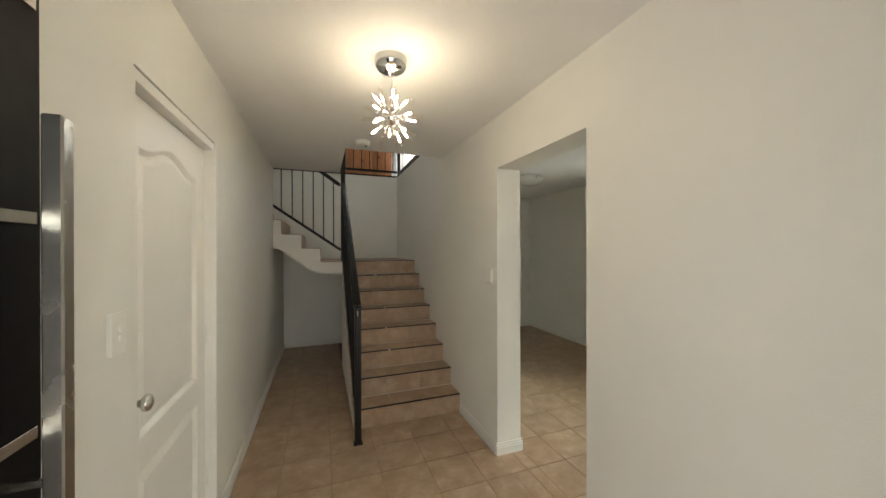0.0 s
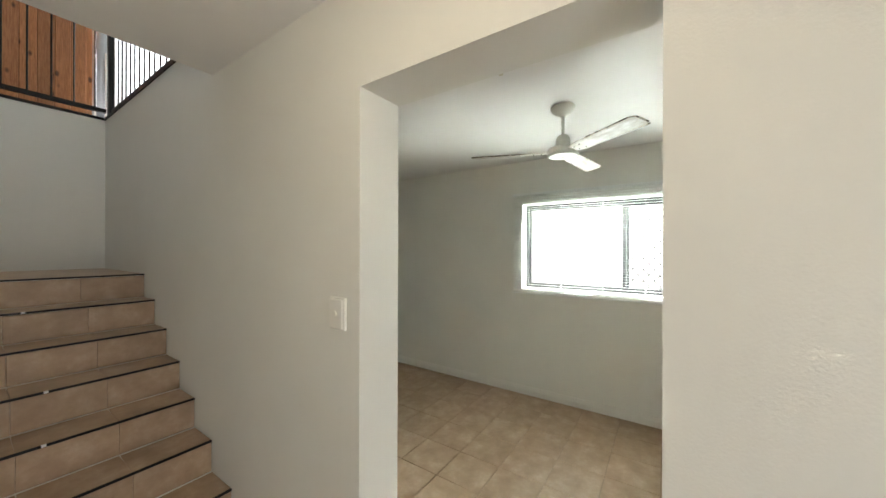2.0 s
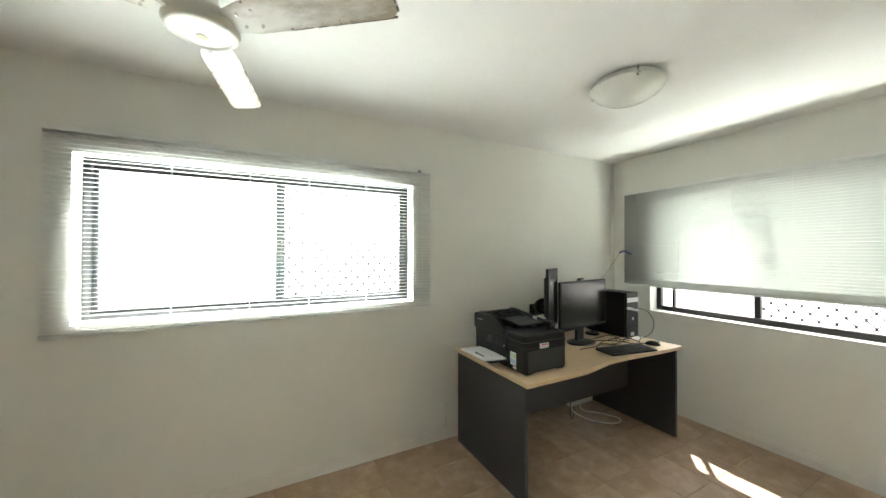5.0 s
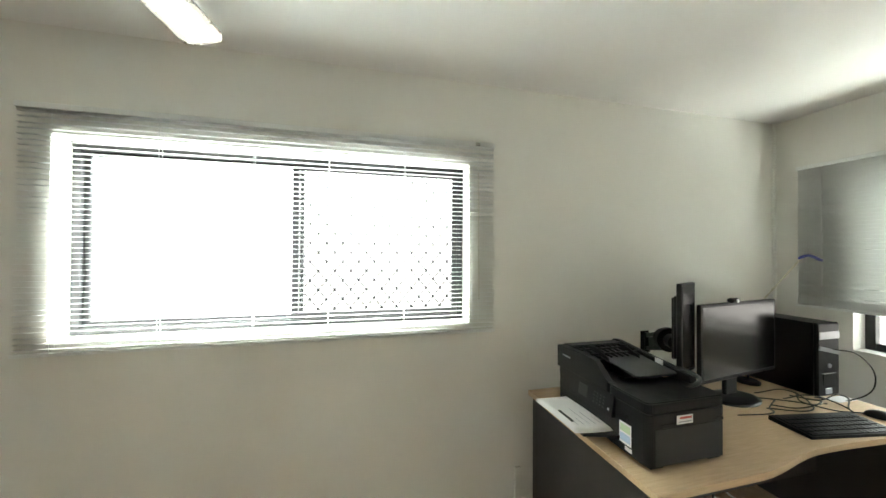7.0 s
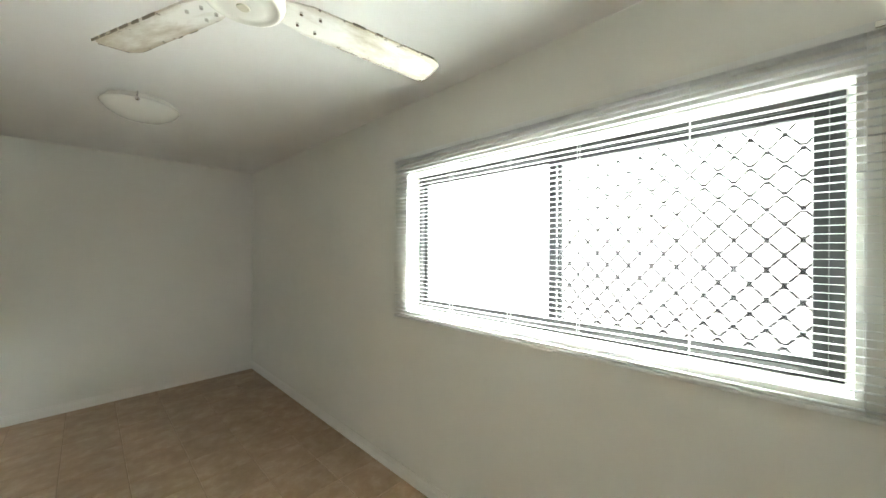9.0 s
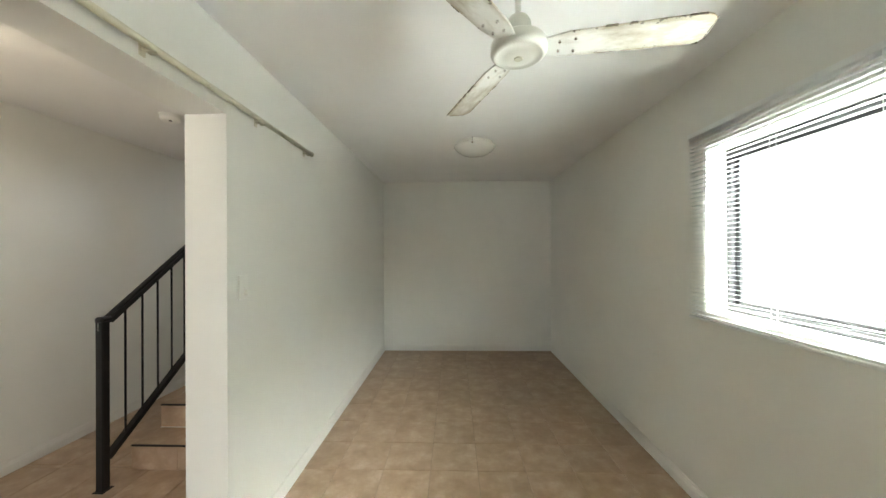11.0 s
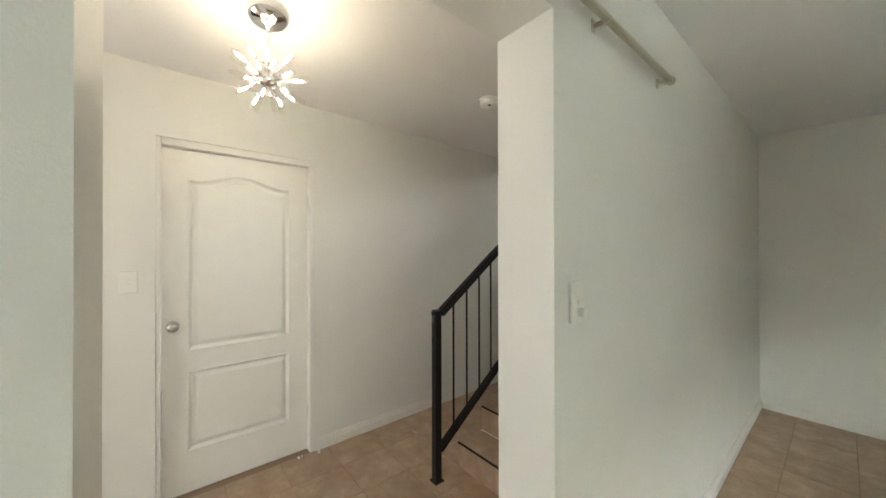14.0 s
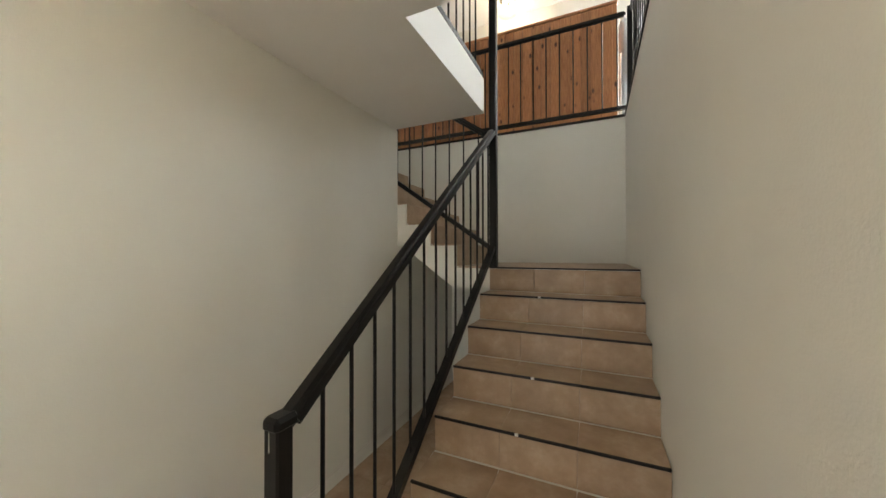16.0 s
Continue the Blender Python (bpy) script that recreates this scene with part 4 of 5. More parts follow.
def oyster(x, y, label):
    """A shallow opal ceiling light held by three clips."""
    root = thing("ceiling_light", (x, y, CEIL), label, "ceiling light", "oyster lights in the office")
    part("base_plate", B_lathe(bmesh.new(), [(0, 0), (0.165, 0), (0.165, -0.034), (0, -0.034)], (x, y, CEIL), 36), FANWHITE, root)
    part("diffuser", B_lathe(bmesh.new(), [(0.193, -0.032), (0.196, -0.037), (0.190, -0.044), (0.166, -0.074), (0.120, -0.103), (0.06, -0.119), (0, -0.123)], (x, y, CEIL), 48), OPAL, root, "opal glass bowl", True)
    for a in (20, 140, 260):
        c = Vector((x + 0.184 * math.cos(radians(a)), y + 0.184 * math.sin(radians(a)), CEIL))
        part("clip", B_lathe(bmesh.new(), [(0.004, 0.0), (0.004, -0.036), (0.011, -0.038), (0.012, -0.048), (0.007, -0.055), (0, -0.056)], c, 12), STEEL, root, "", True)


oyster(2.955, 4.285, "opal glass oyster light, off, on the office ceiling")
oyster(2.975, 0.35, "opal glass oyster light, off, on the office ceiling")

# rod over the opening, office side
rod = thing("curtain_rod", (XR, 2.2, 2.135), "old cream curtain rod over the opening, without a curtain", "curtain rod")
bm = B_rod(bmesh.new(), (XR + 0.042, 0.95, 2.137), (XR + 0.042, 3.440, 2.137), 0.0125, 14)
part("pole", bm, BEIGEROD, rod, "", True)
for y in (1.6, 2.23, 2.86, 3.415):
    bm = B_bar(bmesh.new(), (XR, y, 2.132), (XR + 0.044, y, 2.132), 0.012, 0.008)
    B_box(bm, (XR, y - 0.011, 2.112), (XR + 0.003, y + 0.011, 2.152))
    B_box(bm, (XR + 0.026, y - 0.006, 2.118), (XR + 0.058, y + 0.006, 2.123))
    part("bracket", bm, BEIGEROD, rod)
part("finial", B_rod(bmesh.new(), (XR + 0.042, 3.440, 2.137), (XR + 0.042, 3.452, 2.137), 0.017, 14), BEIGEROD, rod)

# ---------------------------------------------------------------- office: desk and what stands on it
DT = 0.735
desk = thing("desk", (3.7, 0.0, 0), "beech-topped office desk with graphite end panels", "desk")


def desk_front(y):
    s = min(max((0.40 - y) / 0.42, 0), 1)
    s = s * s * (3 - 2 * s)
    t = min(max((-0.02 - y) / 0.7, 0), 1)
    return 3.247 + 0.058 * s - 0.030 * t * t * (3 - 2 * t)


edge = [(4.085, 0.848), (4.085, -0.80)]
for k in range(33):
    y = -0.80 + 1.648 * k / 32
    edge.append((desk_front(y), y))
bm = B_prism(bmesh.new(), edge, "z", DT - 0.025, DT)
part("desktop", bm, BEECH, desk, "pale beech laminate top with a wavy front")
part("end_panel", blk((3.295, 0.800, 0.0), (4.075, 0.825, DT - 0.0255), 0.001), GRAPHITE, desk)
part("end_panel", blk((3.300, -0.775, 0.0), (4.075, -0.750, DT - 0.0255), 0.001), GRAPHITE, desk)
part("modesty_panel", blk((3.70, -0.749, 0.275), (3.718, 0.799, DT - 0.0255), 0.001), GRAPHITE, desk)
part("cable_basket", blk((3.60, -0.02, 0.60), (3.698, 0.38, 0.708), 0.004), PLASTIC, desk)

# printer: front towards +y, long side along x
pr = thing("printer", (3.62, 0.6, DT), "black multifunction printer with paper in its tray", "printer")
px1, px2, py1, py2 = 3.345, 3.890, 0.430, 0.785


def prism_part(name, outline, axis, lo, hi, mat, parent, bev=0.004, label=""):
    """A softened prism as one part."""
    bm = B_prism(bmesh.new(), outline, axis, lo, hi)
    if bev:
        bmesh.ops.bevel(bm, geom=bm.edges[:], offset=bev, segments=2, affect="EDGES", clamp_overlap=True)
    return part(name, bm, mat, parent, label)


def rounded(x0, x1, y0, y1, r, n=4):
    """A rectangle with rounded corners, as plan points."""
    pts = []
    for cx, cy, a0 in ((x1 - r, y1 - r, 0), (x0 + r, y1 - r, 90), (x0 + r, y0 + r, 180), (x1 - r, y0 + r, 270)):
        for k in range(n + 1):
            a = radians(a0 + 90 * k / n)
            pts.append((cx + r * math.cos(a), cy + r * math.sin(a)))
    return pts


part("body", B_prism(bmesh.new(), rounded(px1, px2, py1, py2, 0.022), "z", DT + 0.014, DT + 0.166), PLASTIC2, pr)
part("scanner_base", B_prism(bmesh.new(), rounded(px1 - 0.003, px2 + 0.002, py1 - 0.002, py2 + 0.002, 0.024), "z", DT + 0.1675, DT + 0.2005), PLASTIC2, pr)
prism_part("scanner_lid", rounded(px1 - 0.003, px1 + 0.195, py1, py2 + 0.004, 0.024), "z", DT + 0.202, DT + 0.243, PLASTIC2, pr, 0.005)
part("feeder_floor", blk((px1 + 0.196, py1 + 0.04, DT + 0.202), (px2 - 0.002, py2 - 0.045, DT + 0.228), 0.002), PLASTIC, pr)
for x, y in ((px1 + 0.05, py1 + 0.04), (px2 - 0.05, py1 + 0.04), (px1 + 0.05, py2 - 0.05), (px2 - 0.05, py2 - 0.05)):
    part("foot", blk((x - 0.04, y - 0.03, DT), (x + 0.04, y + 0.03, DT + 0.0138), 0.003), PLASTIC, pr)
# front rim: low at the near end, rising in an S to the document feeder
rim = [(px1 + 0.1755, DT + 0.2435), (px1 + 0.1965, DT + 0.2435), (px1 + 0.1965, DT + 0.202), (px2 + 0.002, DT + 0.202), (px2 + 0.002, DT + 0.304), (px2 - 0.012, DT + 0.310), (px1 + 0.36, DT + 0.316), (px1 + 0.30, DT + 0.314)]
for k in range(9):
    u = k / 8
    rim.append((px1 + 0.285 - 0.105 * u, DT + 0.312 - 0.066 * u * u * (3 - 2 * u)))
prism_part("front_rim", rim, "y", py2 - 0.024, py2 + 0.004, PLASTIC2, pr, 0.0035)
# back rail, sloping down towards the near end
back = [(px1 + 0.10, DT + 0.244), (px2, DT + 0.202), (px2, DT + 0.318), (px2 - 0.03, DT + 0.322), (px1 + 0.11, DT + 0.276)]
prism_part("back_rail", back, "y", py1 + 0.002, py1 + 0.032, PLASTIC2, pr, 0.004)
bk = part("sticker", blk((px1 + 0.235, py1 + 0.0325, DT + 0.272), (px1 + 0.275, py1 + 0.0335, DT + 0.298)), PAPER, pr, "small white label on the rail")
tube("tray_support", [(px1 + 0.17, py1 + 0.022, DT + 0.284), (px1 + 0.10, py1 + 0.022, DT + 0.282), (px1 + 0.070, py1 + 0.034, DT + 0.272), (px1 + 0.070, py1 + 0.060, DT + 0.256), (px1 + 0.088, py1 + 0.085, DT + 0.246)], 0.0085, PLASTIC3, pr)
# document feeder at the far end: smooth cap, ribbed bed, dark slot
prism_part("feeder_cap", [(px2 - 0.075, DT + 0.229), (px2, DT + 0.229), (px2, DT + 0.308), (px2 - 0.02, DT + 0.316), (px2 - 0.075, DT + 0.316)], "y", py1 + 0.034, py2 - 0.026, PLASTIC2, pr, 0.004)
prism_part("feeder_bed", [(px1 + 0.335, DT + 0.229), (px2 - 0.077, DT + 0.229), (px2 - 0.077, DT + 0.302), (px1 + 0.335, DT + 0.288)], "y", py1 + 0.034, py2 - 0.026, PLASTIC, pr, 0.002)
for k in range(9):
    y = py1 + 0.055 + 0.031 * k
    part("feeder_rib", B_bar(bmesh.new(), (px1 + 0.340, y, DT + 0.293), (px2 - 0.080, y, DT + 0.306), 0.006, 0.010), PLASTIC2, pr)
for x, z in ((px1 + 0.36, DT + 0.300), (px1 + 0.415, DT + 0.306)):
    part("feeder_bar", blk((x, py1 + 0.045, z), (x + 0.012, py2 - 0.035, z + 0.007), 0.002), PLASTIC2, pr)
for y in (py1 + 0.09, py2 - 0.10):
    prism_part("paper_guide", [(px1 + 0.30, DT + 0.292), (px1 + 0.43, DT + 0.310), (px1 + 0.43, DT + 0.326), (px1 + 0.39, DT + 0.330), (px1 + 0.31, DT + 0.306)], "y", y, y + 0.007, PLASTIC, pr, 0.001)
# raised document tray with rounded near corners
tm = Matrix.Translation((px1 + 0.275, py1 + 0.155, DT + 0.281)) @ Matrix.Rotation(radians(-5), 4, "Y")
bm = B_prism(bmesh.new(), rounded(-0.125, 0.085, -0.112, 0.098, 0.018), "z", -0.006, 0.004)
bmesh.ops.bevel(bm, geom=bm.edges[:], offset=0.002, segments=2, affect="EDGES")
bm.transform(tm)
part("document_tray", bm, PLASTIC3, pr, "raised grey document tray")
part("document_tray_stand", blk((px1 + 0.25, py1 + 0.08, DT + 0.229), (px1 + 0.33, py2 - 0.13, DT + 0.272), 0.004), PLASTIC, pr)
# front: tilted control panel over the paper mouth
part("control_panel", B_prism(bmesh.new(), [(py2 + 0.0025, DT + 0.122), (py2 + 0.022, DT + 0.124), (py2 + 0.0085, DT + 0.207), (py2 + 0.0045, DT + 0.209)], "x", px1 + 0.152, px2 - 0.045), PLASTIC, pr)
panel_tilt = Matrix.Translation((0, py2 + 0.0150, DT + 0.166)) @ Matrix.Rotation(radians(9.2), 4, "X")


def on_panel(name, a, b, mat, thick=0.0022):
    bm = blk((a[0], -0.001, a[1]), (b[0], thick, b[1]), 0.0006)
    bm.transform(panel_tilt)
    return part(name, bm, mat, pr)


on_panel("display", (px1 + 0.302, -0.026), (px1 + 0.360, 0.022), PLASTIC3)
for i in range(4):
    for j in range(4):
        on_panel("button", (px1 + 0.198 + 0.0185 * i, -0.026 + 0.0135 * j), (px1 + 0.207 + 0.0185 * i, -0.0205 + 0.0135 * j), PLASTIC3)
on_panel("button", (px1 + 0.168, -0.022), (px1 + 0.177, -0.013), SILVER)
part("paper_mouth", blk((px1 + 0.14, py2 - 0.004, DT + 0.05), (px2 - 0.045, py2 + 0.0012, DT + 0.121)), PLASTIC, pr)
tray = B_prism(bmesh.new(), [(px1 + 0.13, py2 + 0.0015), (px2 - 0.05, py2 + 0.0015), (px2 - 0.09, py2 + 0.135), (px1 + 0.17, py2 + 0.135)], "z", DT + 0.055, DT + 0.063)
part("output_tray", tray, PLASTIC, pr)
part("tray_stop", blk((px1 + 0.24, py2 + 0.125, DT + 0.0635), (px1 + 0.34, py2 + 0.140, DT + 0.082), 0.003), PLASTIC, pr)
part("brand_mark", blk((px2 - 0.105, py2 + 0.0042, DT + 0.266), (px2 - 0.045, py2 + 0.0050, DT + 0.273)), SILVER, pr)
part("power_button", B_rod(bmesh.new(), (px1 + 0.10, py2 + 0.0002, DT + 0.150), (px1 + 0.10, py2 + 0.0035, DT + 0.150), 0.010, 16), PLASTIC, pr)
st = part("sticker", blk((px1 + 0.075, py2 + 0.0003, DT + 0.045), (px1 + 0.132, py2 + 0.0015, DT + 0.125)), PAPER, pr, "white, green and blue label")
part("print", blk((px1 + 0.079, py2 + 0.0016, DT + 0.090), (px1 + 0.128, py2 + 0.0022, DT + 0.118)), PAPERGREEN, st)
part("print", blk((px1 + 0.079, py2 + 0.0016, DT + 0.054), (px1 + 0.128, py2 + 0.0022, DT + 0.083)), PAPERBLUE, st)
part("sticker", blk((px1 + 0.072, py2 + 0.0003, DT + 0.024), (px1 + 0.105, py2 + 0.0015, DT + 0.039)), PAPER, pr, "small white label")
# west end: worn side panel, seams, hand grips and a sticker
part("side_panel", blk((px1 - 0.0028, py1 + 0.014, DT + 0.016), (px1 - 0.0002, py2 - 0.03, DT + 0.148), 0.001), PLASTIC3, pr, "dusty grey side panel")
for y0, y1 in ((py2 - 0.118, py2 - 0.052), (py1 + 0.012, py1 + 0.05)):
    part("hand_grip", blk((px1 - 0.0036, y0, DT + 0.150), (px1 - 0.0004, y1, DT + 0.164), 0.001), PLASTIC, pr)
st = part("sticker", blk((px1 - 0.0048, py2 - 0.195, DT + 0.158), (px1 - 0.0032, py2 - 0.122, DT + 0.189)), PAPER, pr, "white sticker with red print")
part("print", blk((px1 - 0.0053, py2 - 0.188, DT + 0.176), (px1 - 0.0049, py2 - 0.135, DT + 0.184)), REDINK, st)
part("print", blk((px1 - 0.0053, py2 - 0.188, DT + 0.164), (px1 - 0.0049, py2 - 0.130, DT + 0.168)), INK, st)
# printed sheets, a slightly curled stack
sheets = thing("paper_sheets", (px1 + 0.3, py2 + 0.07, DT + 0.064), "stack of white printed sheets lying in the printer tray", "paper")
nx, ny = 8, 6
for s in range(3):
    bm = bmesh.new()
    g = []
    for i in range(nx + 1):
        for j in range(ny + 1):
            u, v = i / nx, j / ny
            z = DT + 0.0645 + 0.0022 * s + 0.012 * (v ** 2) * (1 - 0.5 * u) + 0.004 * math.sin(3 * u)
            g.append(bm.verts.new((px1 + 0.165 + 0.30 * u + 0.006 * s, py2 - 0.03 + 0.205 * v - 0.004 * s, z)))
    for i in range(nx):
        for j in range(ny):
            a = i * (ny + 1) + j
            bm.faces.new((g[a], g[a + ny + 1], g[a + ny + 2], g[a + 1]))
    bmesh.ops.recalc_face_normals(bm, faces=bm.faces[:])
    bmesh.ops.solidify(bm, geom=bm.faces[:], thickness=0.0012)
    part("sheet", bm, PAPER, sheets, "", True)
for k in range(5):
    v0 = 0.25 + 0.13 * k
    zt = DT + 0.0645 + 0.0066 + 0.012 * (v0 ** 2) * 0.8 + 0.003
    part("print", blk((px1 + 0.21, py2 - 0.03 + 0.205 * v0, zt), (px1 + 0.27 + 0.04 * (k % 3), py2 - 0.03 + 0.205 * v0 + 0.0022, zt + 0.0005)), INK, sheets)

# monitor facing the west, on a stand


def quad_panel(a, b, z0, z1, thick):
    """A flat upright panel from plan point a to b; it is thick towards the side away from the viewer."""
    a, b = Vector((*a, 0)), Vector((*b, 0))
    d = (b - a).normalized()
    n = Vector((-d.y, d.x, 0))
    L = (b - a).length
    m = Matrix(((d.x, n.x, 0, a.x), (d.y, n.y, 0, a.y), (0, 0, 1, 0), (0, 0, 0, 1)))
    return m, L


def monitor(name, a, b, z0, z1, label, stand):
    m, L = quad_panel(a, b, z0, z1, 0.02)
    root = thing(name, m @ Vector((L / 2, 0, z0)), label, "monitor")

    def add(n, p, q, mat, bev=0.002, lab=""):
        bm = blk(p, q, bev)
        bm.transform(m)
        return part(n, bm, mat, root, lab)
    add("housing", (0, 0, z0), (L, 0.022, z1), PLASTIC, 0.004)
    add("back_cover", (L * 0.18, 0.0222, z0 + (z1 - z0) * 0.15), (L * 0.82, 0.05, z1 - (z1 - z0) * 0.15), PLASTIC, 0.008)
    add("screen", (0.014, -0.0015, z0 + 0.02), (L - 0.014, 0.0, z1 - 0.014), SCREEN, 0.0004, "dark switched-off screen")
    if stand:
        add("neck", (L / 2 - 0.03, 0.052, DT + 0.01), (L / 2 + 0.075, 0.075, z0 + 0.1), PLASTIC, 0.006)
        bm = B_lathe(bmesh.new(), [(0, 0), (0.125, 0), (0.125, 0.006), (0.10, 0.012), (0.03, 0.016), (0, 0.016)], (0, 0, 0), 36)
        bm.transform(m @ Matrix.Translation((L / 2, 0.03, DT)) @ Matrix.Diagonal((1.15, 0.8, 1, 1)))
        part("foot", bm, PLASTIC, root, "", True)
    return root, m, L


mon, mm, ML = monitor("monitor", (3.655, 0.150), (3.745, -0.505), 0.862, 1.256, "black widescreen monitor, switched off, on the desk", True)
cm = thing("webcam", mm @ Vector((ML * 0.42, 0, 1.252)), "small black webcam clipped on top of the monitor", "webcam")
bm = blk((ML * 0.42 - 0.035, -0.012, 1.2535), (ML * 0.42 + 0.035, 0.02, 1.278), 0.008)
bm.transform(mm)
part("body", bm, PLASTIC, cm)
bm = B_rod(bmesh.new(), (ML * 0.42, -0.012, 1.266), (ML * 0.42, -0.018, 1.266), 0.009, 14)
bm.transform(mm)
part("lens", bm, SILVER, cm)
mon2, m2, L2 = monitor("monitor", (3.625, 0.305), (3.695, 0.135), 0.93, 1.366, "black portrait monitor held on a wall arm", False)
arm = thing("swing_bracket", (XW, 0.0, 0.935), "black folding wall bracket carrying the portrait monitor", "bracket")
part("wall_plate", blk((XW - 0.012, -0.045, 0.86), (XW - 0.0005, 0.015, 1.01), 0.003), PLASTIC, arm)
part("hinge", B_rod(bmesh.new(), (XW - 0.028, -0.015, 0.885), (XW - 0.028, -0.015, 1.0), 0.016, 16), PLASTIC, arm)
joint = (3.775, 0.215)
for n, z in (("upper_link", 0.985), ("lower_link", 0.905)):
    part(n, B_bar(bmesh.new(), (XW - 0.03, -0.015, z), (joint[0] + 0.055, joint[1] - 0.03, z + 0.095), 0.022, 0.022), PLASTIC, arm)
part("web", B_bar(bmesh.new(), (XW - 0.06, 0.004, 0.953), (joint[0] + 0.07, joint[1] - 0.04, 1.036), 0.008, 0.05), PLASTIC3, arm, "grey inner web")
axis = Vector((0.92, -0.38, 0))
jc = Vector((joint[0], joint[1], 1.062))
part("hub", B_rod(bmesh.new(), jc + axis * 0.058, jc + axis * 0.012, 0.046, 24), PLASTIC2, arm)
part("hub_ring", B_rod(bmesh.new(), jc + axis * 0.011, jc - axis * 0.018, 0.062, 28), PLASTIC, arm)
part("tilt_head", B_rod(bmesh.new(), jc - axis * 0.019, jc - axis * 0.068, 0.034, 20), PLASTIC, arm)
part("screen_plate", blk((3.690, 0.215, 0.99), (3.7045, 0.275, 1.29), 0.002), PLASTIC2, arm)

# computer tower
pc = thing("computer_tower", (3.83, -0.70, DT), "black desktop computer tower with a silver-trimmed front", "computer")
part("case", blk((3.645, -0.785, DT + 0.006), (4.05, -0.615, DT + 0.40), 0.004), PLASTIC, pc)
part("front_panel", blk((3.622, -0.787, DT + 0.006), (3.6445, -0.613, DT + 0.402), 0.008), PLASTIC2, pc)
part("top_drive", blk((3.617, -0.78, DT + 0.315), (3.6215, -0.62, DT + 0.355), 0.002), SILVER, pc)
part("silver_trim", B_bar(bmesh.new(), (3.619, -0.62, DT + 0.27), (3.619, -0.782, DT + 0.235), 0.006, 0.022), SILVER, pc, "silver slanting trim")
part("power_button", B_rod(bmesh.new(), (3.6215, -0.70, DT + 0.17), (3.616, -0.70, DT + 0.17), 0.012, 18), SILVER, pc)
part("port_panel", blk((3.618, -0.75, DT + 0.07), (3.6215, -0.65, DT + 0.13), 0.001), PLASTIC, pc)
part("badge", blk((3.618, -0.72, DT + 0.02), (3.6215, -0.67, DT + 0.05), 0.001), SILVER, pc)
for y in (-0.77, -0.65):
    part("foot", blk((3.66, y, DT), (4.03, y + 0.02, DT + 0.0058), 0.001), PLASTIC, pc)
tagged(part("paper_slip", blk((3.56, -0.79, DT), (3.618, -0.66, DT + 0.002)), PAPER), "white paper slip lying before the computer", "paper")

# keyboard, mouse and the blue-headed lamp
kb = thing("keyboard", (3.41, -0.28, DT), "slim dark grey keyboard on the desk", "keyboard")
km = Matrix.Translation((3.405, -0.285, DT)) @ Matrix.Rotation(radians(-99), 4, "Z")
bm = B_prism(bmesh.new(), [(-0.085, 0.0), (0.085, 0.0), (0.085, 0.020), (-0.085, 0.012)], "x", -0.215, 0.215)
bm.transform(km)
part("base", bm, PLASTIC, kb)
for r_ in range(5):
    row_y = -0.066 + 0.029 * r_
    n_keys = 15
    for k in range(n_keys):
        if r_ == 0 and 4 <= k <= 8:
            if k > 4:
                continue
            x0, x1 = -0.2 + 0.0268 * 4, -0.2 + 0.0268 * 9 - 0.004
        else:
            x0, x1 = -0.2 + 0.0268 * k, -0.2 + 0.0268 * (k + 1) - 0.004
        zt = 0.0165 + 0.047 * (row_y + 0.01)
        bm = blk((x0, row_y - 0.012, zt - 0.004), (x1, row_y + 0.012, zt + 0.0025))
        bm.transform(km)
        part("key", bm, PLASTIC, kb)
ms = thing("computer_mouse", (3.40, -0.625, DT), "small black computer mouse on the desk", "mouse")
bm = bmesh.new()
bmesh.ops.create_uvsphere(bm, u_segments=20, v_segments=12, radius=1)
bmesh.ops.delete(bm, geom=[v for v in bm.verts if v.co.z < -0.05], context="VERTS")
bm.transform(Matrix.Translation((3.405, -0.625, DT + 0.001)) @ Matrix.Rotation(radians(30), 4, "Z") @ Matrix.Diagonal((0.055, 0.033, 0.034, 1)))
part("shell", bm, PLASTIC, ms, "", True)
part("wheel", B_rod(bmesh.new(), (3.372, -0.650, DT + 0.029), (3.378, -0.655, DT + 0.029), 0.008, 12), SILVER, ms)
lampb = thing("desk_lamp", (3.86, -0.53, DT), "thin desk lamp with a blue curved head", "desk lamp")
part("base", B_lathe(bmesh.new(), [(0, 0), (0.06, 0), (0.06, 0.012), (0.05, 0.018), (0, 0.02)], (3.88, -0.50, DT), 24), PLASTIC, lampb)
part("stem", B_rod(bmesh.new(), (3.88, -0.50, DT + 0.02), (3.86, -0.53, 1.18), 0.006, 10), PLASTIC2, lampb)
part("arm", B_rod(bmesh.new(), (3.86, -0.53, 1.18), (3.745, -0.715, 1.485), 0.0045, 10), BEIGEROD, lampb, "pale thin arm")
bm = bmesh.new()
hs = []
for i in range(9):
    t = i / 8
    c = Vector((3.752 - 0.055 * t, -0.705 - 0.098 * t, 1.487 + 0.022 * math.sin(math.pi * min(t * 1.1, 1)) - 0.012 * t))
    wv = 0.022 * math.sin(math.pi * (0.12 + 0.80 * t))
    side = Vector((0.857, -0.514, 0)) * wv
    hs.append([bm.verts.new(c + side + Vector((0, 0, -0.008))), bm.verts.new(c + Vector((0, 0, 0.007))), bm.verts.new(c - side + Vector((0, 0, -0.008))), bm.verts.new(c + Vector((0, 0, -0.006)))])
for a, b in zip(hs, hs[1:]):
    for k in range(4):
        bm.faces.new((a[k], a[(k + 1) % 4], b[(k + 1) % 4], b[k]))
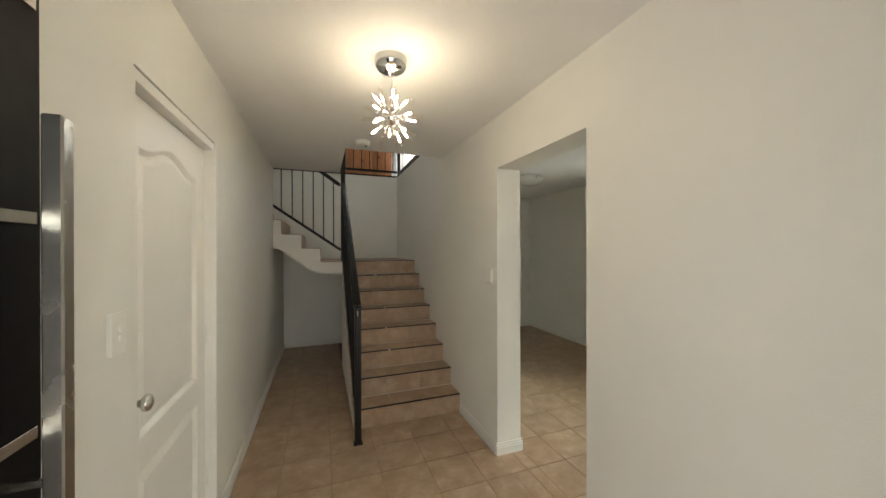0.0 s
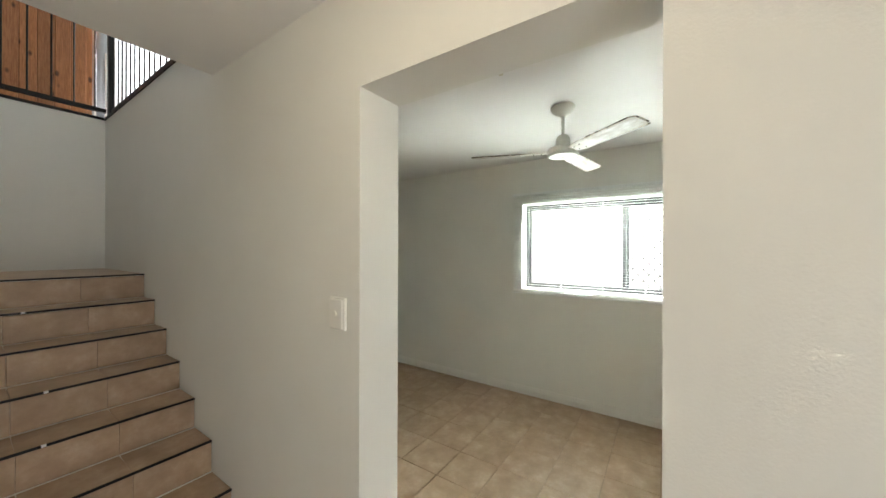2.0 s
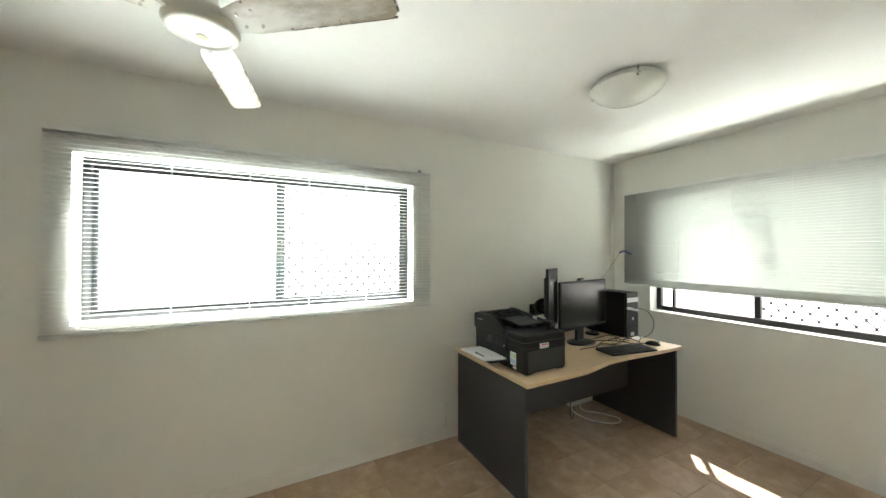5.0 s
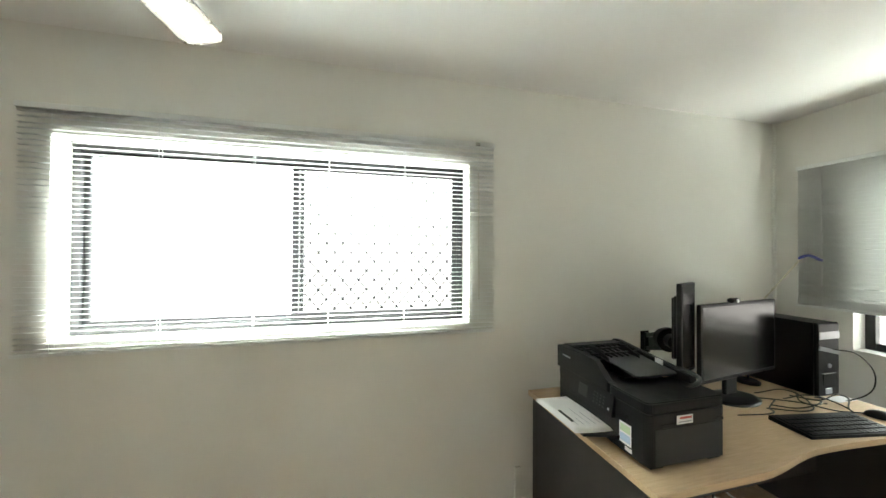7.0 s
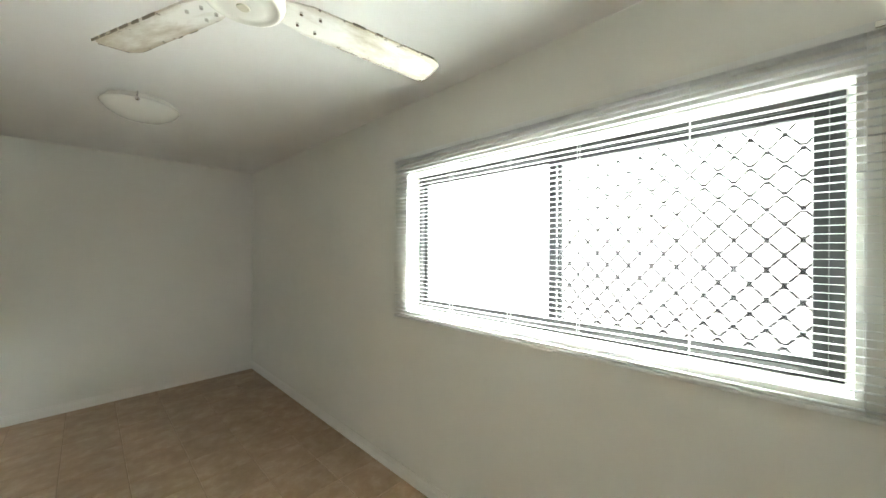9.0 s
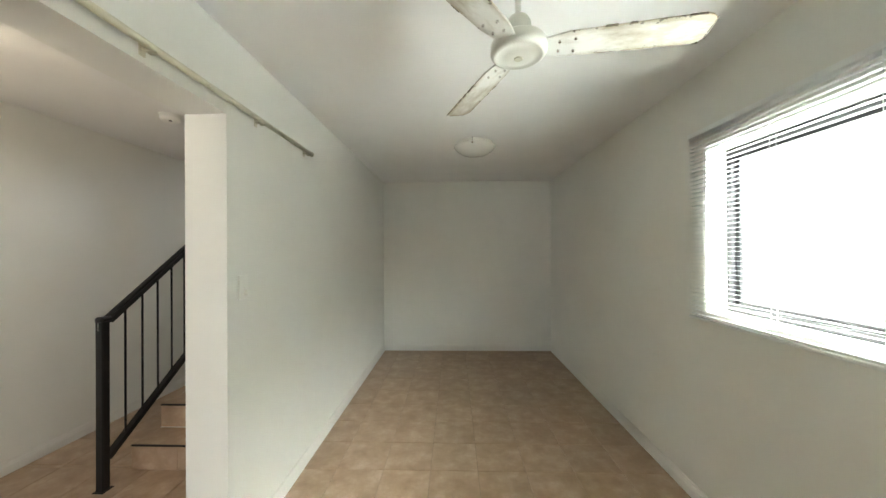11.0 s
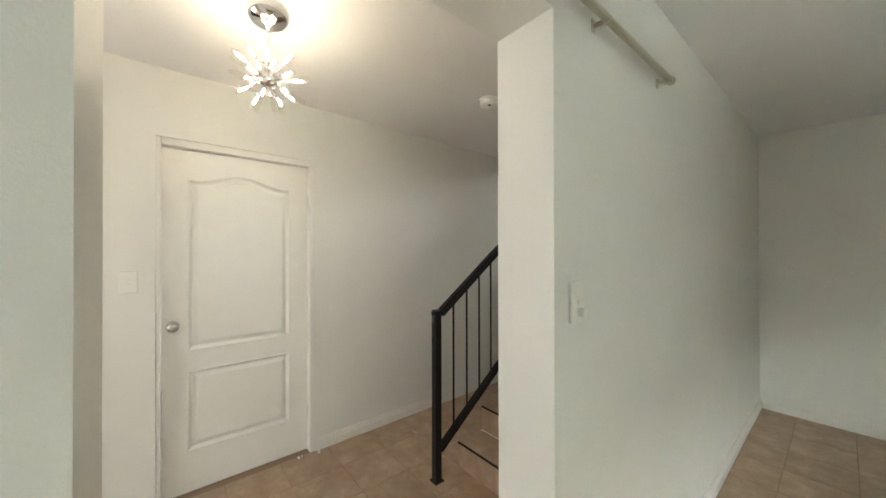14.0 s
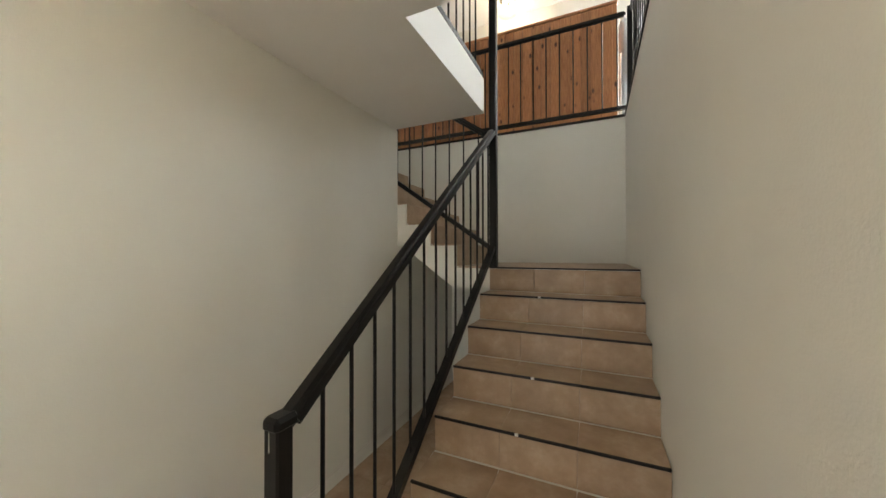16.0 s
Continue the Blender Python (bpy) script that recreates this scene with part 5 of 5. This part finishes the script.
bm.faces.new(hs[0]), bm.faces.new(hs[-1][::-1])
bmesh.ops.recalc_face_normals(bm, faces=bm.faces[:])
part("head", bm, BLUE, lampb, "blue plastic head", True)

# cables
tagged(tube("cable", [(3.62, -0.72, DT + 0.26), (3.55, -0.79, DT + 0.24), (3.50, -0.80, DT + 0.10), (3.56, -0.74, DT + 0.006), (3.63, -0.60, DT + 0.005)], 0.003, CABLE), "thin black cable looping from the computer tower", "cable")
for k, (a, b, c, d) in enumerate((((3.60, -0.20), (3.52, -0.35), (3.60, -0.50), (3.70, -0.58)), ((3.70, -0.30), (3.58, -0.42), (3.50, -0.50), (3.45, -0.60)), ((3.66, -0.42), (3.62, -0.58), (3.55, -0.62), (3.46, -0.56)), ((3.75, -0.35), (3.68, -0.52), (3.60, -0.46), (3.56, -0.56)), ((3.58, 0.02), (3.52, -0.10), (3.60, -0.22), (3.66, -0.36)), ((3.62, -0.55), (3.54, -0.48), (3.56, -0.36), (3.62, -0.26)), ((3.50, -0.60), (3.56, -0.68), (3.60, -0.58), (3.68, -0.50)))):
    tagged(tube("cable", [(*a, DT + 0.005), (*b, DT + 0.012 + 0.004 * k), (*c, DT + 0.006), (*d, DT + 0.006)], 0.0032, CABLE), "black cable lying loose on the desk", "cable", "cables on the desk")
tagged(tube("cable", [(4.06, -0.24, 0.42), (4.04, -0.31, 0.16), (3.97, -0.35, 0.02), (3.888, -0.355, 0.006), (3.727, -0.427, 0.006), (3.661, -0.531, 0.006), (3.690, -0.622, 0.006), (3.755, -0.610, 0.006), (3.867, -0.518, 0.014), (3.963, -0.473, 0.006), (4.07, -0.56, 0.03)], 0.0055, WHITECABLE), "white cable looping over the floor under the desk", "cable")
tagged(tube("cable", [(3.72, -0.05, 0.5), (3.80, -0.12, 0.18), (3.86, -0.2, 0.03), (3.96, -0.35, 0.006), (4.05, -0.45, 0.006)], 0.004, CABLE), "black cable hanging under the desk", "cable")
tagged(part("power_board", blk((4.06, -0.73, 0.0), (4.115, -0.42, 0.035), 0.004), SWITCH), "white power board on the floor under the desk", "power board")
tagged(part("cable_cover", blk((XW - 0.020, 0.862, 0.086), (XW - 0.0005, 0.90, 0.275), 0.003), WALL), "short painted cable cover on the wall beside the desk", "cable cover")
tagged(part("conduit", B_rod(bmesh.new(), (XW - 0.012, YS + 0.03, 0.09), (XW - 0.012, YS + 0.03, CEIL - 0.002), 0.010, 12), WALL), "painted conduit running up the corner of the office", "conduit")
tagged(part("wall_plug", B_lathe(bmesh.new(), [(0, 0), (0.006, 0), (0.006, 0.004), (0, 0.005)], (0, 0, 0), 12), SWITCH), "tiny white plug in the office wall", "wall plug").matrix_basis = Matrix.Translation((XW, 0.31, 1.93)) @ Matrix.Rotation(radians(-90), 4, "Y")

# ---------------------------------------------------------------- pieces: pine boards, stair tiles, floor tiles
bw = 0.098


def chamfered(lx, ly, lz, c, name, mat):
    """A flat piece with its upper edges cut back; its origin is at its low corner."""
    bm = bmesh.new()
    lo = [bm.verts.new(p) for p in ((0, 0, 0), (lx, 0, 0), (lx, ly, 0), (0, ly, 0))]
    md = [bm.verts.new(p) for p in ((0, 0, lz - c), (lx, 0, lz - c), (lx, ly, lz - c), (0, ly, lz - c))]
    hi = [bm.verts.new(p) for p in ((c, c, lz), (lx - c, c, lz), (lx - c, ly - c, lz), (c, ly - c, lz))]
    for a, b in ((lo, md), (md, hi)):
        for i in range(4):
            j = (i + 1) % 4
            bm.faces.new((a[i], a[j], b[j], b[i]))
    bm.faces.new(hi)
    bmesh.ops.recalc_face_normals(bm, faces=bm.faces[:])
    for f in bm.faces:
        if f.normal.z < -0.5:
            f.normal_flip()
    return mesh_of(name, bm, mat)


def piece(name, me, parent, m):
    o = new(name, me)
    o.parent = parent
    o.matrix_parent_inverse = parent.matrix_basis.inverted()
    o.matrix_basis = m
    return o


bmesh_board = chamfered(bw - 0.003, PZ - 0.032 - UP, 0.014, 0.004, "board", PINE)
x = PX1
while x + bw <= PX2 + 0.01:
    piece("board", bmesh_board, pine, Matrix(((1, 0, 0, x), (0, 0, -1, PY + 0.014), (0, 1, 0, UP), (0, 0, 0, 1))))
    x += bw

cache = {}


def tile(lx, ly, lz=0.010, c=0.0018):
    key = (round(lx, 4), round(ly, 4))
    if key not in cache:
        cache[key] = chamfered(lx, ly, lz, c, "tile", TILE)
    return cache[key]


SW = (XH - 0.002 - SX) / 3
STRIP = mesh_of("nosing", blk((SX + 0.001, -0.004, -0.011), (XH - 0.003, 0.006, 0.0), 0.001), BLACK)
CHIP = mesh_of("chip", blk((-0.008, -0.0046, -0.010), (0.008, 0.004, 0.0012), 0.001), PAPER)
rng = random.Random(11)
for k in range(8):
    y, z = NOSE + GOING * k, RISE * (k + 1)
    depth = GOING - 0.002 if k < 7 else YB - 0.004 - y
    for i in range(3):
        lx = SW - 0.0008
        piece("riser_tile", tile(lx, RISE - 0.014), stairs, Matrix(((1, 0, 0, SX + 0.0004 + SW * i), (0, 0, -1, y + 0.012), (0, 1, 0, RISE * k + 0.0005), (0, 0, 0, 1))))
        if k < 7:
            piece("tread_tile", tile(lx, depth - 0.008), stairs, Matrix.Translation((SX + 0.0004 + SW * i, y + 0.0065, z - 0.011)))
        else:
            for j in range(3):
                piece("tread_tile", tile(lx, (depth - 0.008) / 3 - 0.003), stairs, Matrix.Translation((SX + 0.0004 + SW * i, y + 0.0065 + j * (depth - 0.008) / 3, z - 0.011)))
    piece("nosing", STRIP, stairs, Matrix.Translation((0, y, z)))
    if k in (2, 3, 4, 6):
        piece("chip", CHIP, stairs, Matrix.Translation((SX + SW * (1.1 + 0.25 * rng.random()), y, z)))
# tiles of the upper flight
for k in range(8):
    xr, z = U0 - G2 * k, LAND + R2 * (k + 1)
    for i in range(3):
        ly = (YB - 0.004 - FY - 0.012) / 3
        piece("riser_tile", tile(ly - 0.003, R2 - 0.014), stairs, Matrix(((0, 0, 1, xr - 0.012), (1, 0, 0, FY + 0.012 + ly * i), (0, 1, 0, LAND + R2 * k + 0.0005), (0, 0, 0, 1))))
        piece("tread_tile", tile(G2 - 0.004, ly - 0.003), stairs, Matrix.Translation((xr - G2, FY + 0.012 + ly * i, z - 0.0115)))
for i in range(3):
    ly = (YB - 0.004 - FY - 0.012) / 3
    piece("tread_tile", tile(SX - U0 - 0.004, ly - 0.003), stairs, Matrix.Translation((U0, FY + 0.012 + ly * i, LAND - 0.0115)))

P = 0.315


def lay(x0, x1, y0, y1, ox=0.70, oy=2.115):
    i0, i1 = math.floor((x0 - ox) / P), math.ceil((x1 - ox) / P)
    j0, j1 = math.floor((y0 - oy) / P), math.ceil((y1 - oy) / P)
    for i in range(i0, i1):
        for j in range(j0, j1):
            a, b = max(ox + i * P + 0.0016, x0), min(ox + (i + 1) * P - 0.0016, x1)
            c, d = max(oy + j * P + 0.0016, y0), min(oy + (j + 1) * P - 0.0016, y1)
            if b - a > 0.012 and d - c > 0.012:
                piece("tile", tile(b - a, d - c), floor, Matrix.Translation((a, c, -0.010)))


lay(XR, XW, YS, YN)
lay(XL, XH, YF, NOSE + 0.010)
lay(XL, SX - 0.001, NOSE + 0.010, YB)
lay(XH, XR, YO1, YO2)
